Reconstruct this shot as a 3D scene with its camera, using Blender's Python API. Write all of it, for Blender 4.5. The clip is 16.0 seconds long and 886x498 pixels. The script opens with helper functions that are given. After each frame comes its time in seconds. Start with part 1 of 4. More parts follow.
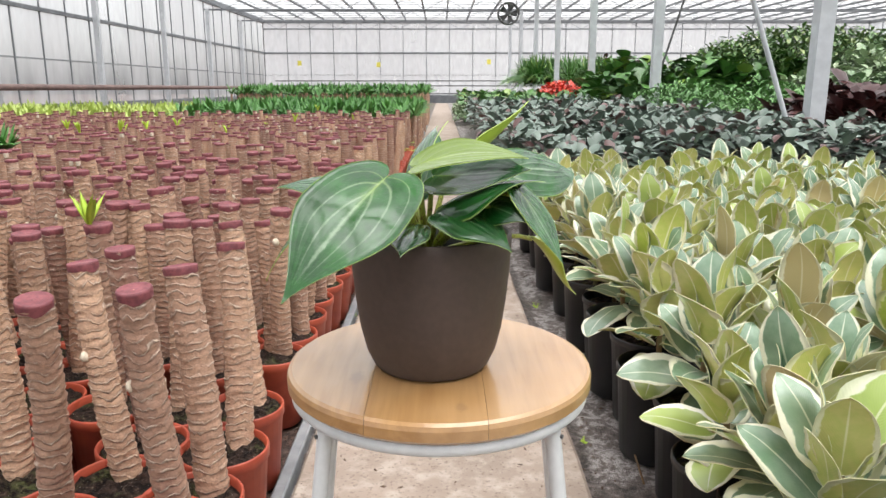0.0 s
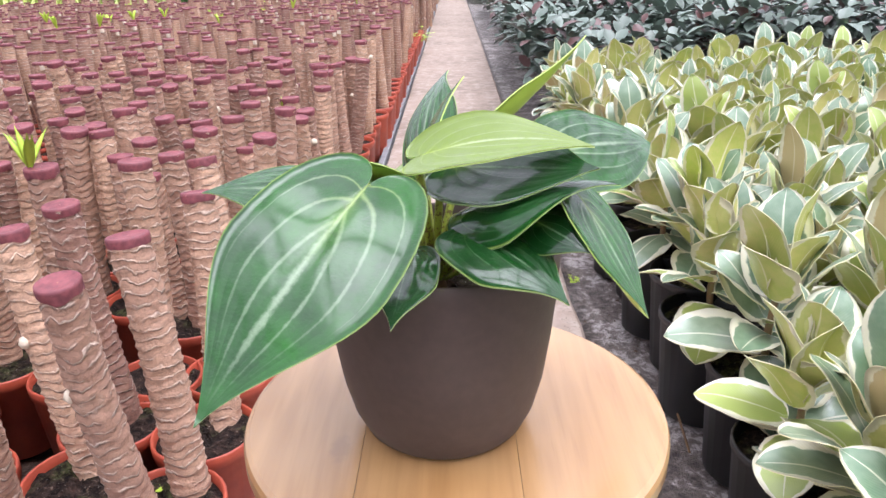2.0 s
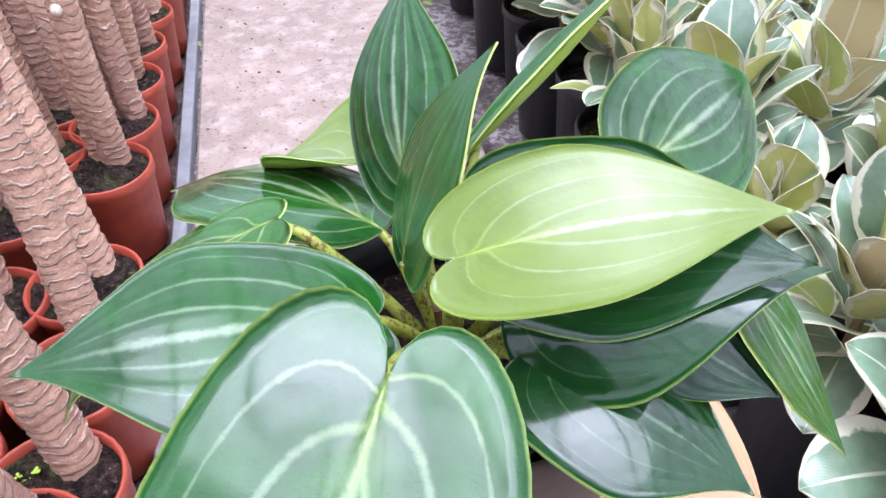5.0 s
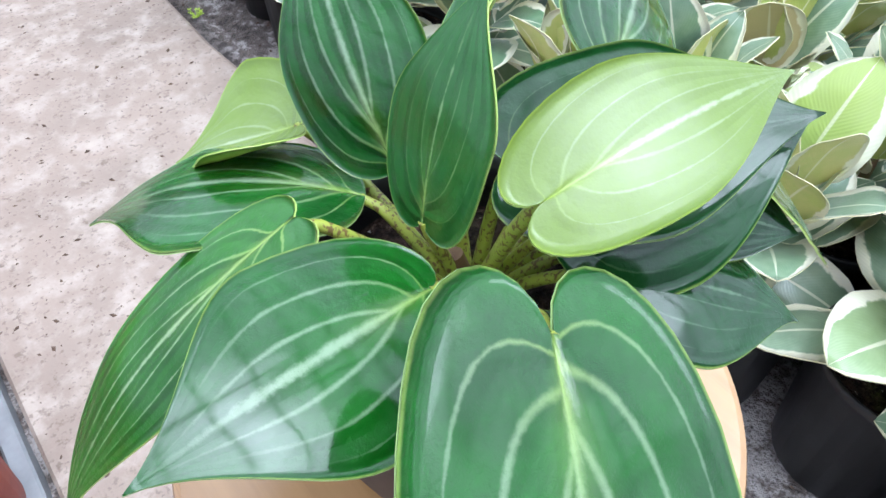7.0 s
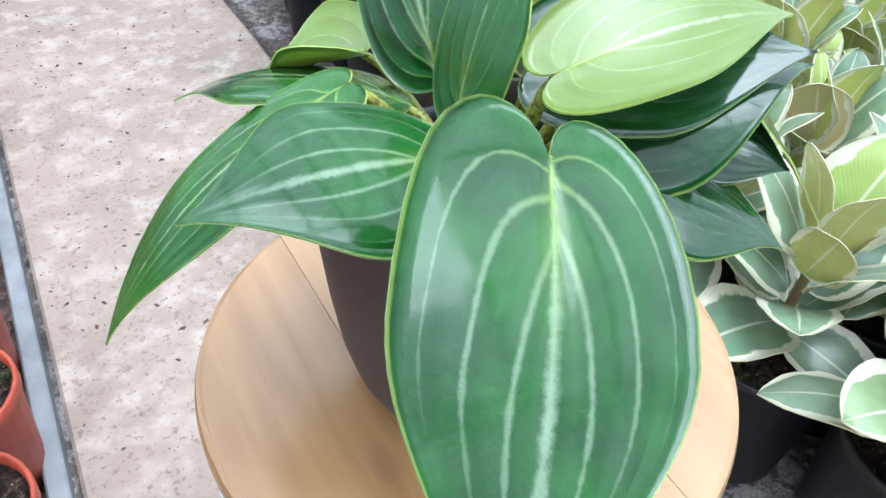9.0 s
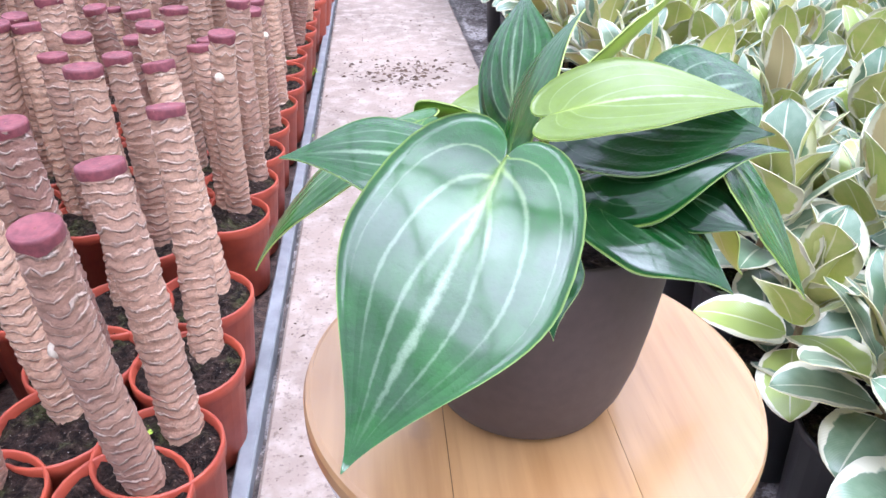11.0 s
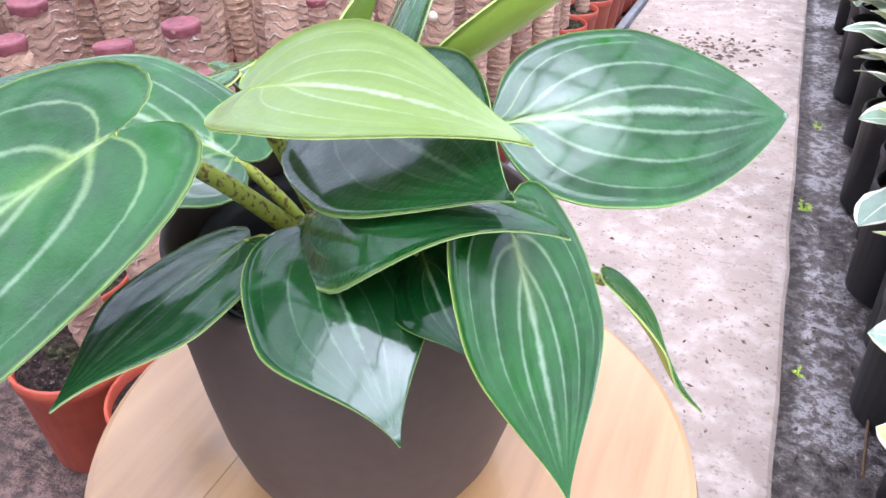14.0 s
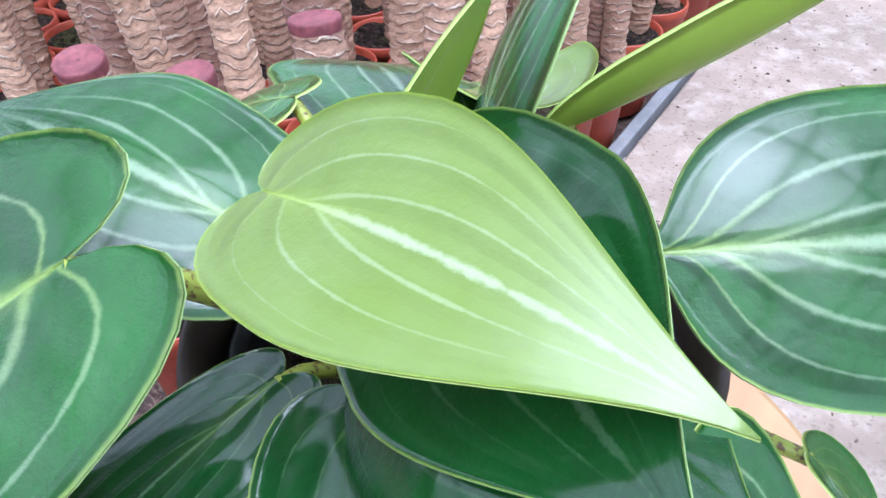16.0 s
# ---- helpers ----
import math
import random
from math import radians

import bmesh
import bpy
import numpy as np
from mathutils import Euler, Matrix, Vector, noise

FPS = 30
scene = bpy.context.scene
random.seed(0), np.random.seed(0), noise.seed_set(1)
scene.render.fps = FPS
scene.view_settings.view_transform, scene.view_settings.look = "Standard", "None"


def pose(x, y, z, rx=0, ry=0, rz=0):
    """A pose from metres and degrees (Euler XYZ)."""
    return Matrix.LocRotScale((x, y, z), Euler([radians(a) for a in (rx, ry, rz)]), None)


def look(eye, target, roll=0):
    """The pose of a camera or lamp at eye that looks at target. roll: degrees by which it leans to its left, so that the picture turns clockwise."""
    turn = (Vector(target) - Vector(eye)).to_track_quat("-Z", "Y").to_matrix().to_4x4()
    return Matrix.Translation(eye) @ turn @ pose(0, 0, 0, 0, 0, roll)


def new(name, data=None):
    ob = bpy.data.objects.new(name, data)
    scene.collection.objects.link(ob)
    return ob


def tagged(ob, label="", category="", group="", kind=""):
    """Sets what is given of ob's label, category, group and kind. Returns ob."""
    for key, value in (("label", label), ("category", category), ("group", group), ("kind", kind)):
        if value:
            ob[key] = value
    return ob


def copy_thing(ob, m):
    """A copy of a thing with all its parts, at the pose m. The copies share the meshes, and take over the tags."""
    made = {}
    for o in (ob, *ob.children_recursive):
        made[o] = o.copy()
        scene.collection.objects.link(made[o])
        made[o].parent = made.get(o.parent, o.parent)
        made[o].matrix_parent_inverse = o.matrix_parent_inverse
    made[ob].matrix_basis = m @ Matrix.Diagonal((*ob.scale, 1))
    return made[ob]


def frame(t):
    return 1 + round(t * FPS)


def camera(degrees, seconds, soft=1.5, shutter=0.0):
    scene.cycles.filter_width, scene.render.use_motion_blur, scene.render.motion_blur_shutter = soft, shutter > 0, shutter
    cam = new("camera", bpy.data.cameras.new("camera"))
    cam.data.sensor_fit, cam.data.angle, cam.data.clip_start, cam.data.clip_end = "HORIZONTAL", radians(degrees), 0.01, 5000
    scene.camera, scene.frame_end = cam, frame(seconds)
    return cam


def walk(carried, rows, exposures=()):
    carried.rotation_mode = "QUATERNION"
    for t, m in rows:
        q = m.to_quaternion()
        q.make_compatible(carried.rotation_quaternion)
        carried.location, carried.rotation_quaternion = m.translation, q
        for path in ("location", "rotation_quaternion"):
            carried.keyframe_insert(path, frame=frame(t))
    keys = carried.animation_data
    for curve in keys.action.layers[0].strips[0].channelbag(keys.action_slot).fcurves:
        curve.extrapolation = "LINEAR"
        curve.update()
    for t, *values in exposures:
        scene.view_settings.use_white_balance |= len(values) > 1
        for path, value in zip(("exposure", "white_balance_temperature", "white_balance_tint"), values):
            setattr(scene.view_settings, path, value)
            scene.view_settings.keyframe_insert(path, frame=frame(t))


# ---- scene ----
cam = camera(63.1, 16.0)
PATH = [
    (0, (0.0028, -0.7065, 0.7487), (0.0060, 1.3801, 0.2826), -0.0),
    (0.5, (0.0006, -0.6733, 0.7658), (0.0135, 1.3994, 0.2420), -0.3),
    (1.5, (0.0006, -0.5397, 0.7829), (-0.0047, 1.4828, 0.0891), -1.0),
    (2.5, (0.0038, -0.3858, 0.7850), (-0.0656, 1.5490, -0.1204), -1.2),
    (3, (-0.0058, -0.3302, 0.7882), (-0.0806, 1.5426, -0.2391), -1.3),
    (3.5, (-0.0165, -0.2981, 0.8000), (-0.0881, 1.5041, -0.3481), -2.1),
    (4, (-0.0261, -0.2661, 0.8074), (0.0071, 1.4550, -0.4603), -2.2),
    (4.5, (-0.0400, -0.2329, 0.8139), (0.1417, 1.4154, -0.5352), -1.8),
    (5, (-0.0539, -0.2073, 0.8192), (0.2807, 1.3577, -0.5982), -1.4),
    (7.5, (-0.1501, -0.1517, 0.8256), (0.8034, 0.8991, -0.7736), 1.6),
    (8, (-0.1650, -0.1506, 0.8171), (0.8697, 0.9344, -0.7083), 2.6),
    (8.5, (-0.1650, -0.1912, 0.8000), (0.8227, 1.0028, -0.6731), 3.9),
    (9, (-0.1650, -0.2254, 0.7957), (0.6880, 1.1172, -0.6324), 3.6),
    (11.5, (-0.0464, -0.3954, 0.8021), (-0.0774, 1.4753, -0.2327), 0.5),
    (12, (0.0190, -0.3980, 0.8030), (-0.2280, 1.4630, -0.1960), -0.0),
    (12.5, (0.0605, -0.3623, 0.7807), (-0.3489, 1.4817, -0.2198), 1.0),
    (13, (0.0840, -0.3323, 0.7743), (-0.4676, 1.4475, -0.2733), 1.5),
    (13.5, (0.1075, -0.2832, 0.7700), (-0.5349, 1.4208, -0.3502), 1.3),
    (14, (0.1225, -0.2319, 0.7690), (-0.5659, 1.3919, -0.4390), 1.3),
    (14.5, (0.1075, -0.1870, 0.7743), (-0.6290, 1.3577, -0.5063), 1.6),
    (15, (0.0958, -0.1699, 0.7754), (-0.7241, 1.2882, -0.5566), 0.5),
    (15.5, (0.0883, -0.1517, 0.7743), (-0.7754, 1.2572, -0.5822), 0.1),
    (16, (0.0765, -0.1346, 0.7658), (-0.8492, 1.1802, -0.6421), -2.5),
]
EXPOSURES = [
    (0.0, 1.0, 6500, 10), (1.5, 1.20, 6250, 16), (3.0, 1.44, 5650, 28), (5.0, 1.34, 5550, 26), (7.5, 1.26, 5400, 8), (9.0, 1.28, 5400, 7), (12.0, 1.56, 5350, 27), (14.0, 1.50, 5450, 21), (16.0, 1.34, 5200, 16),
]
SKY, SUN = 0.15, 1.6
walk(cam, [(t, look(eye, target, roll)) for t, eye, target, roll in PATH], EXPOSURES)

# ---- world and light: bright overcast sky over a glass roof ----
world = bpy.data.worlds.new("sky")
scene.world = world
world.use_nodes = True
wn, wl = world.node_tree.nodes, world.node_tree.links
sky = wn.new("ShaderNodeTexSky")
sky.sky_type, sky.sun_disc = "NISHITA", False
sky.sun_elevation, sky.sun_rotation = radians(77.2), radians(127.9)
sky.air_density, sky.dust_density = 1.0, 3.0
pale = wn.new("ShaderNodeHueSaturation")
pale.inputs["Saturation"].default_value = 0.12
wl.new(sky.outputs[0], pale.inputs["Color"])
wl.new(pale.outputs[0], wn["Background"].inputs["Color"])
wn["Background"].inputs["Strength"].default_value = SKY
sun = new("sun", bpy.data.lights.new("sun", "SUN"))
sun.data.energy, sun.data.angle, sun.data.color = SUN, radians(52), (1.0, 0.985, 0.96)
sun.matrix_world = look((0.9, -0.7, 5.0), (0, 0, 0))


# ---- materials ----
class Nodes:
    """A short way to write node materials."""

    def __init__(self, name):
        self.mat = bpy.data.materials.new(name)
        self.mat.use_nodes = True
        self.tree = self.mat.node_tree
        self.bsdf = self.tree.nodes["Principled BSDF"]

    def add(self, kind, **inputs):
        n = self.tree.nodes.new("ShaderNode" + kind)
        for key, value in inputs.items():
            self.put(n.inputs[key.replace("_", " ")], value)
        return n

    def put(self, socket, value):
        if isinstance(value, bpy.types.NodeSocket):
            self.tree.links.new(value, socket)
        else:
            socket.default_value = value

    def math(self, op, a, b=0.0, c=0.0, clamp=False):
        n = self.tree.nodes.new("ShaderNodeMath")
        n.operation, n.use_clamp = op, clamp
        for i, v in enumerate((a, b, c)):
            self.put(n.inputs[i], v)
        return n.outputs[0]

    def mix(self, f, a, b):
        n = self.tree.nodes.new("ShaderNodeMix")
        n.data_type = "RGBA"
        self.put(n.inputs[0], f)
        self.put(n.inputs[6], (*a, 1) if isinstance(a, tuple) else a)
        self.put(n.inputs[7], (*b, 1) if isinstance(b, tuple) else b)
        return n.outputs[2]

    def where(self):
        return self.add("TexCoord").outputs["Object"]

    def world_place(self):
        return self.add("NewGeometry").outputs["Position"]

    def stretch(self, vector, x, y, z):
        n = self.add("Mapping", Vector=vector)
        n.inputs["Scale"].default_value = (x, y, z)
        return n.outputs[0]

    def noise(self, scale, detail=4.0, vector=None, rough=0.55, distort=0.0):
        n = self.add("TexNoise", Scale=scale, Detail=detail, Roughness=rough, Distortion=distort)
        self.put(n.inputs["Vector"], vector or self.where())
        return n.outputs["Fac"]

    def step(self, value, low, high):
        n = self.add("MapRange", Value=value)
        n.interpolation_type = "SMOOTHSTEP"
        n.inputs["From Min"].default_value, n.inputs["From Max"].default_value = low, high
        return n.outputs[0]

    def bump(self, height, strength, distance):
        n = self.add("Bump", Height=height, Strength=strength, Distance=distance)
        self.tree.links.new(n.outputs[0], self.bsdf.inputs["Normal"])

    def done(self, color, rough=0.6, **more):
        self.put(self.bsdf.inputs["Base Color"], (*color, 1) if isinstance(color, tuple) else color)
        self.put(self.bsdf.inputs["Roughness"], rough)
        for key, value in more.items():
            self.put(self.bsdf.inputs[key.replace("_", " ")], value)
        return self.mat


def plain(name, a, b, scale, rough=0.6, relief=0.2, distance=0.001, fine=4.0, **more):
    """Two tones mixed by coarse and fine noise, with a fine relief."""
    n = Nodes(name)
    coarse, grain = n.noise(scale, 5), n.noise(scale * fine, 4)
    f = n.step(n.math("MULTIPLY_ADD", grain, 0.5, n.math("MULTIPLY", coarse, 0.6)), 0.35, 0.75)
    n.bump(grain, relief, distance)
    return n.done(n.mix(f, a, b), n.math("MULTIPLY_ADD", coarse, 0.2, rough - 0.1), **more)


def philodendron(name, dark, light, vein, vein_width=1.0, rough=0.1, midrib=0.62, sides=0.42, relief=1.0, young=(0.40, 0.55, 0.12)):
    """A glossy leaf with a pale midrib and side veins that leave it near the stalk and arch towards the margin; the map's u runs across and v along it."""
    n = Nodes(name)
    sep = n.add("SeparateXYZ", Vector=n.add("TexCoord").outputs["UV"])
    u, v = sep.outputs[0], sep.outputs[1]
    ragged = n.math("SUBTRACT", n.noise(130, 5, rough=0.75), 0.5)
    slow = n.math("SUBTRACT", n.noise(16, 2), 0.5)
    c = n.math("SUBTRACT", n.math("MULTIPLY", u, 2.0), 1.0)
    uneven = n.math("MULTIPLY", n.math("GREATER_THAN", c, 0.0), 0.05)
    q = n.math("ADD", n.math("ABSOLUTE", c), n.math("MULTIPLY", slow, 0.05))
    shape = n.math("MULTIPLY", n.math("POWER", n.math("MULTIPLY", v, 4.2, clamp=True), 0.7), n.math("MULTIPLY", n.math("SUBTRACT", 1.02, v), 1.7, clamp=True))
    total, valley = None, None
    for place, start, width, reach in ((0.0, 0.0, 0.075, 1.0), (0.33, 0.14, 0.036, 1.0), (0.60, 0.04, 0.036, 0.88), (0.84, -0.02, 0.026, 0.70)):
        if place:
            run = n.math("MAXIMUM", n.math("SUBTRACT", n.math("SUBTRACT", v, uneven), start), 0.0)
            spot = n.math("MULTIPLY", n.math("SUBTRACT", 1.0, n.math("POWER", 2.718, n.math("MULTIPLY", run, -2.5 - 6.0 * place))), place)
        else:
            spot = 0.0
        away = n.math("MULTIPLY", n.math("ABSOLUTE", n.math("SUBTRACT", q, spot)), shape)
        dip = n.step(n.math("SUBTRACT", 1.0, n.math("DIVIDE", away, 0.12), clamp=True), 0.0, 1.0)
        valley = dip if valley is None else n.math("MAXIMUM", valley, dip)
        taper = n.math("MULTIPLY", n.math("SUBTRACT", reach + 0.16, v), width * vein_width)
        away = n.math("ADD", away, n.math("MULTIPLY", ragged, width * 1.5))
        line = n.math("SUBTRACT", 1.0, n.math("DIVIDE", away, n.math("MAXIMUM", taper, 0.002)), clamp=True)
        fade = n.step(v, reach, reach - 0.5)
        line = n.math("MULTIPLY", n.math("MULTIPLY", n.step(line, 0.0, 1.0), fade), sides if place else midrib)
        total = line if total is None else n.math("MAXIMUM", total, line)
    tone = n.step(n.noise(30, 4), 0.3, 0.75)
    deep = n.mix(tone, dark, light)
    pale = n.mix(n.step(v, 0.02, 0.42), young, vein)
    halo = n.step(n.math("ABSOLUTE", c), 0.34, 0.0)
    deep = n.mix(n.math("MULTIPLY", n.math("MULTIPLY", halo, n.step(v, 0.5, 0.0)), midrib * 0.45), deep, young)
    color = n.mix(total, deep, pale)
    rim = n.step(n.math("ABSOLUTE", c), 0.972, 0.995)
    color = n.mix(n.math("MULTIPLY", rim, 0.45), color, young)
    quilt = n.math("MULTIPLY_ADD", n.noise(380, 3, rough=0.65), 0.20, n.math("MULTIPLY", n.noise(48, 2), 0.75))
    n.bump(n.math("SUBTRACT", quilt, n.math("MULTIPLY", valley, 0.10 + 0.9 * sides)), relief, 0.0034)
    gloss = n.math("MULTIPLY_ADD", n.noise(45, 4), 0.12, rough - 0.03)
    return n.done(color, 0.45, Specular_IOR_Level=0.15, Coat_Weight=1.0, Coat_Roughness=gloss, Coat_IOR=1.54)


def underleaf(name, a, b):
    """The duller lower face of a leaf, with a pale raised midrib."""
    n = Nodes(name)
    u = n.add("SeparateXYZ", Vector=n.add("TexCoord").outputs["UV"]).outputs[0]
    rib = n.step(n.math("ABSOLUTE", n.math("SUBTRACT", u, 0.5)), 0.045, 0.012)
    color = n.mix(n.math("MULTIPLY", rib, 0.35), n.mix(n.noise(40, 4), a, b), (0.55, 0.64, 0.30))
    n.bump(n.math("MULTIPLY_ADD", rib, 0.6, n.noise(90, 3)), 0.3, 0.0015)
    return n.done(color, 0.38)


def petiole(name):
    """A yellow-green leaf stalk with dark brown speckles."""
    n = Nodes(name)
    p = n.stretch(n.where(), 1.0, 1.0, 0.7)
    speck = n.step(n.noise(520, 3, p, 0.6), 0.52, 0.60)
    color = n.mix(n.noise(60, 3), (0.36, 0.40, 0.05), (0.26, 0.32, 0.05))
    color = n.mix(n.math("MULTIPLY", speck, 0.85), color, (0.10, 0.035, 0.02))
    n.bump(speck, 0.25, 0.0006)
    return n.done(color, 0.4)


def rubber_leaf(name, inner, second, margin, amount=0.86, rough=0.33, odd=None, share=0.15):
    """A variegated leaf: marbled green in the middle, a cream margin of uneven width, a thin pale midrib."""
    n = Nodes(name)
    sep = n.add("SeparateXYZ", Vector=n.add("TexCoord").outputs["UV"])
    u, v = sep.outputs[0], sep.outputs[1]
    c = n.math("ABSOLUTE", n.math("SUBTRACT", n.math("MULTIPLY", u, 2.0), 1.0))
    spot = n.math("MULTIPLY_ADD", n.noise(34, 4), 0.55, n.math("MULTIPLY", n.noise(9, 2), 0.5))
    edge = n.math("ADD", c, n.math("MULTIPLY", n.math("SUBTRACT", spot, 0.5), 0.9))
    f = n.step(edge, amount, amount + 0.07)
    islands = n.add("NewGeometry").outputs["Random Per Island"]
    lucky = n.add("ObjectInfo").outputs["Random"]
    shade = n.math("FRACT", n.math("ADD", n.math("MULTIPLY", islands, 3.7), n.math("MULTIPLY", lucky, 5.3)))
    tone = n.math("MULTIPLY_ADD", n.step(n.noise(50, 3), 0.35, 0.65), 0.35, n.math("MULTIPLY", shade, 0.65))
    green = n.mix(tone, inner, second)
    if odd:
        green = n.mix(n.math("MULTIPLY", n.step(n.math("FRACT", n.math("MULTIPLY", shade, 9.7)), 1.0 - share, 1.02 - share), 0.85), green, odd)
    color = n.mix(f, green, margin)
    rib = n.math("MULTIPLY", n.step(c, 0.055, 0.02), 0.6)
    color = n.mix(rib, color, margin)
    wave = n.add("TexWave", Scale=9.0, Distortion=1.5, Detail=2.0)
    n.put(wave.inputs["Vector"], n.add("CombineXYZ", X=n.math("MULTIPLY_ADD", c, -0.35, v)).outputs[0])
    n.bump(n.math("ADD", wave.outputs["Fac"], n.noise(120, 3)), 0.16, 0.001)
    return n.done(color, rough, Specular_IOR_Level=0.6, Coat_Weight=0.8, Coat_Roughness=0.24, Coat_IOR=1.65)


def scatter_leaf(name, a, b, rough=0.45, odd=None, share=0.0):
    """Leaves of a far bed, each with its own tone."""
    n = Nodes(name)
    islands = n.add("NewGeometry").outputs["Random Per Island"]
    patch = n.step(n.noise(1.3, 3, n.world_place()), 0.35, 0.65)
    f = n.math("MULTIPLY_ADD", islands, 0.6, n.math("MULTIPLY", patch, 0.4))
    color = n.mix(f, a, b)
    if odd:
        color = n.mix(n.math("GREATER_THAN", n.math("FRACT", n.math("MULTIPLY", islands, 17.3)), 1 - share), color, odd)
    return n.done(color, rough)


def cane_bark(name, a, b, pale):
    """Cane bark: old leaf scars as wavy rings with a pale torn fringe over a step whose shadow is painted dark, and a
    tone of its own for each cane; the map's v counts the rings.
    """
    n = Nodes(name)
    lucky = n.add("ObjectInfo").outputs["Random"]
    islands = n.add("NewGeometry").outputs["Random Per Island"]
    place = n.where()
    count = n.add("SeparateXYZ", Vector=n.add("TexCoord").outputs["UV"]).outputs[1]
    torn = n.noise(90, 4, n.stretch(place, 1.0, 1.0, 0.8), 0.7)
    ring = n.math("FRACT", n.math("ADD", n.math("MULTIPLY_ADD", torn, 0.55, count), n.math("MULTIPLY", n.noise(24, 3), 1.7)))
    fibre = n.noise(210, 4, n.stretch(place, 0.7, 0.7, 1.5), 0.7)
    blotch = n.noise(16, 4)
    tone = n.math("FRACT", n.math("ADD", n.math("MULTIPLY", lucky, 7.1), n.math("MULTIPLY", islands, 3.3)))
    color = n.mix(n.math("MULTIPLY_ADD", tone, 0.85, n.math("MULTIPLY_ADD", blotch, 0.8, -0.32), clamp=True), a, b)
    fringe = n.math("MULTIPLY", n.math("MULTIPLY", n.step(ring, 0.66, 0.86), n.step(ring, 1.0, 0.93)), n.step(n.noise(46, 3), 0.36, 0.60))
    # shadow under each ring's ledge, put into the colour
    step_shade = n.math("MULTIPLY", n.step(ring, 0.20, 0.02), 0.32)
    color = n.mix(n.math("MULTIPLY", n.step(fibre, 0.60, 0.36), 0.35), color, (0.12, 0.065, 0.05))
    color = n.mix(step_shade, color, (0.10, 0.055, 0.045))
    color = n.mix(n.math("MULTIPLY", n.step(blotch, 0.58, 0.72), 0.25), color, pale)
    color = n.mix(n.math("MULTIPLY", fringe, 0.5), color, pale)
    n.bump(n.math("ADD", n.math("MULTIPLY_ADD", fibre, 0.5, torn), n.math("MULTIPLY", fringe, 1.1)), 0.85, 0.004)
    return n.done(color, 0.8)


def pine(name):
    """Varnished pine with long grain along y and darker growth lines."""
    n = Nodes(name)
    lucky = n.add("ObjectInfo").outputs["Random"]
    place = n.add("VectorMath")
    n.put(place.inputs[0], n.where())
    n.put(place.inputs[1], n.add("CombineXYZ", X=n.math("MULTIPLY", lucky, 3.1), Y=n.math("MULTIPLY", lucky, 1.7)).outputs[0])
    spread = n.stretch(place.outputs[0], 1.0, 0.07, 1.0)
    rings = n.noise(70, 3, spread, 0.5, 0.4)
    warp = n.noise(16, 3, spread)
    grain = n.noise(420, 3, n.stretch(place.outputs[0], 1.0, 0.04, 1.0))
    f = n.math("MULTIPLY_ADD", rings, 0.6, n.math("MULTIPLY", warp, 0.4))
    color = n.mix(n.step(f, 0.36, 0.66), (0.46, 0.255, 0.098), (0.33, 0.165, 0.055))
    color = n.mix(n.math("MULTIPLY", n.step(grain, 0.55, 0.75), 0.25), color, (0.30, 0.145, 0.05))
    color = n.mix(n.math("MULTIPLY", n.step(n.noise(7, 2), 0.45, 0.7), 0.35), color, (0.48, 0.31, 0.155))
    for kx, ky, size in ((-0.079, -0.052, 0.010), (0.020, -0.118, 0.007)):
        off = n.add("VectorMath")
        n.put(off.inputs[0], n.stretch(n.where(), 1.0, 0.55, 0.0))
        off.operation = "DISTANCE"
        off.inputs[1].default_value = (kx, ky * 0.55, 0)
        far = n.math("ADD", off.outputs["Value"], n.math("MULTIPLY", n.math("SUBTRACT", n.noise(120, 3), 0.5), size * 0.9))
        color = n.mix(n.math("MULTIPLY", n.step(far, size, size * 0.35), 0.4), color, (0.22, 0.12, 0.06))
    n.bump(grain, 0.12, 0.0005)
    return n.done(color, n.math("MULTIPLY_ADD", n.noise(25, 3), 0.16, 0.34), Coat_Weight=1.0, Coat_Roughness=0.2, Coat_IOR=1.62)


def glazing(name, tint, clear, clear_tint=(0.96, 0.97, 0.97)):
    """Whitewashed or misted greenhouse glass: part clear, part milky."""
    n = Nodes(name)
    stain = n.noise(0.7, 4, n.stretch(n.world_place(), 1, 1, 0.35))
    milk = n.add("BsdfTranslucent", Color=(*tint, 1))
    glass = n.add("BsdfTransparent", Color=(*clear_tint, 1))
    mixed = n.add("MixShader")
    n.put(mixed.inputs[0], n.math("MULTIPLY_ADD", n.step(stain, 0.3, 0.7), 0.35, clear))
    n.tree.links.new(milk.outputs[0], mixed.inputs[1])
    n.tree.links.new(glass.outputs[0], mixed.inputs[2])
    n.tree.links.new(mixed.outputs[0], n.tree.nodes["Material Output"].inputs["Surface"])
    return n.mat


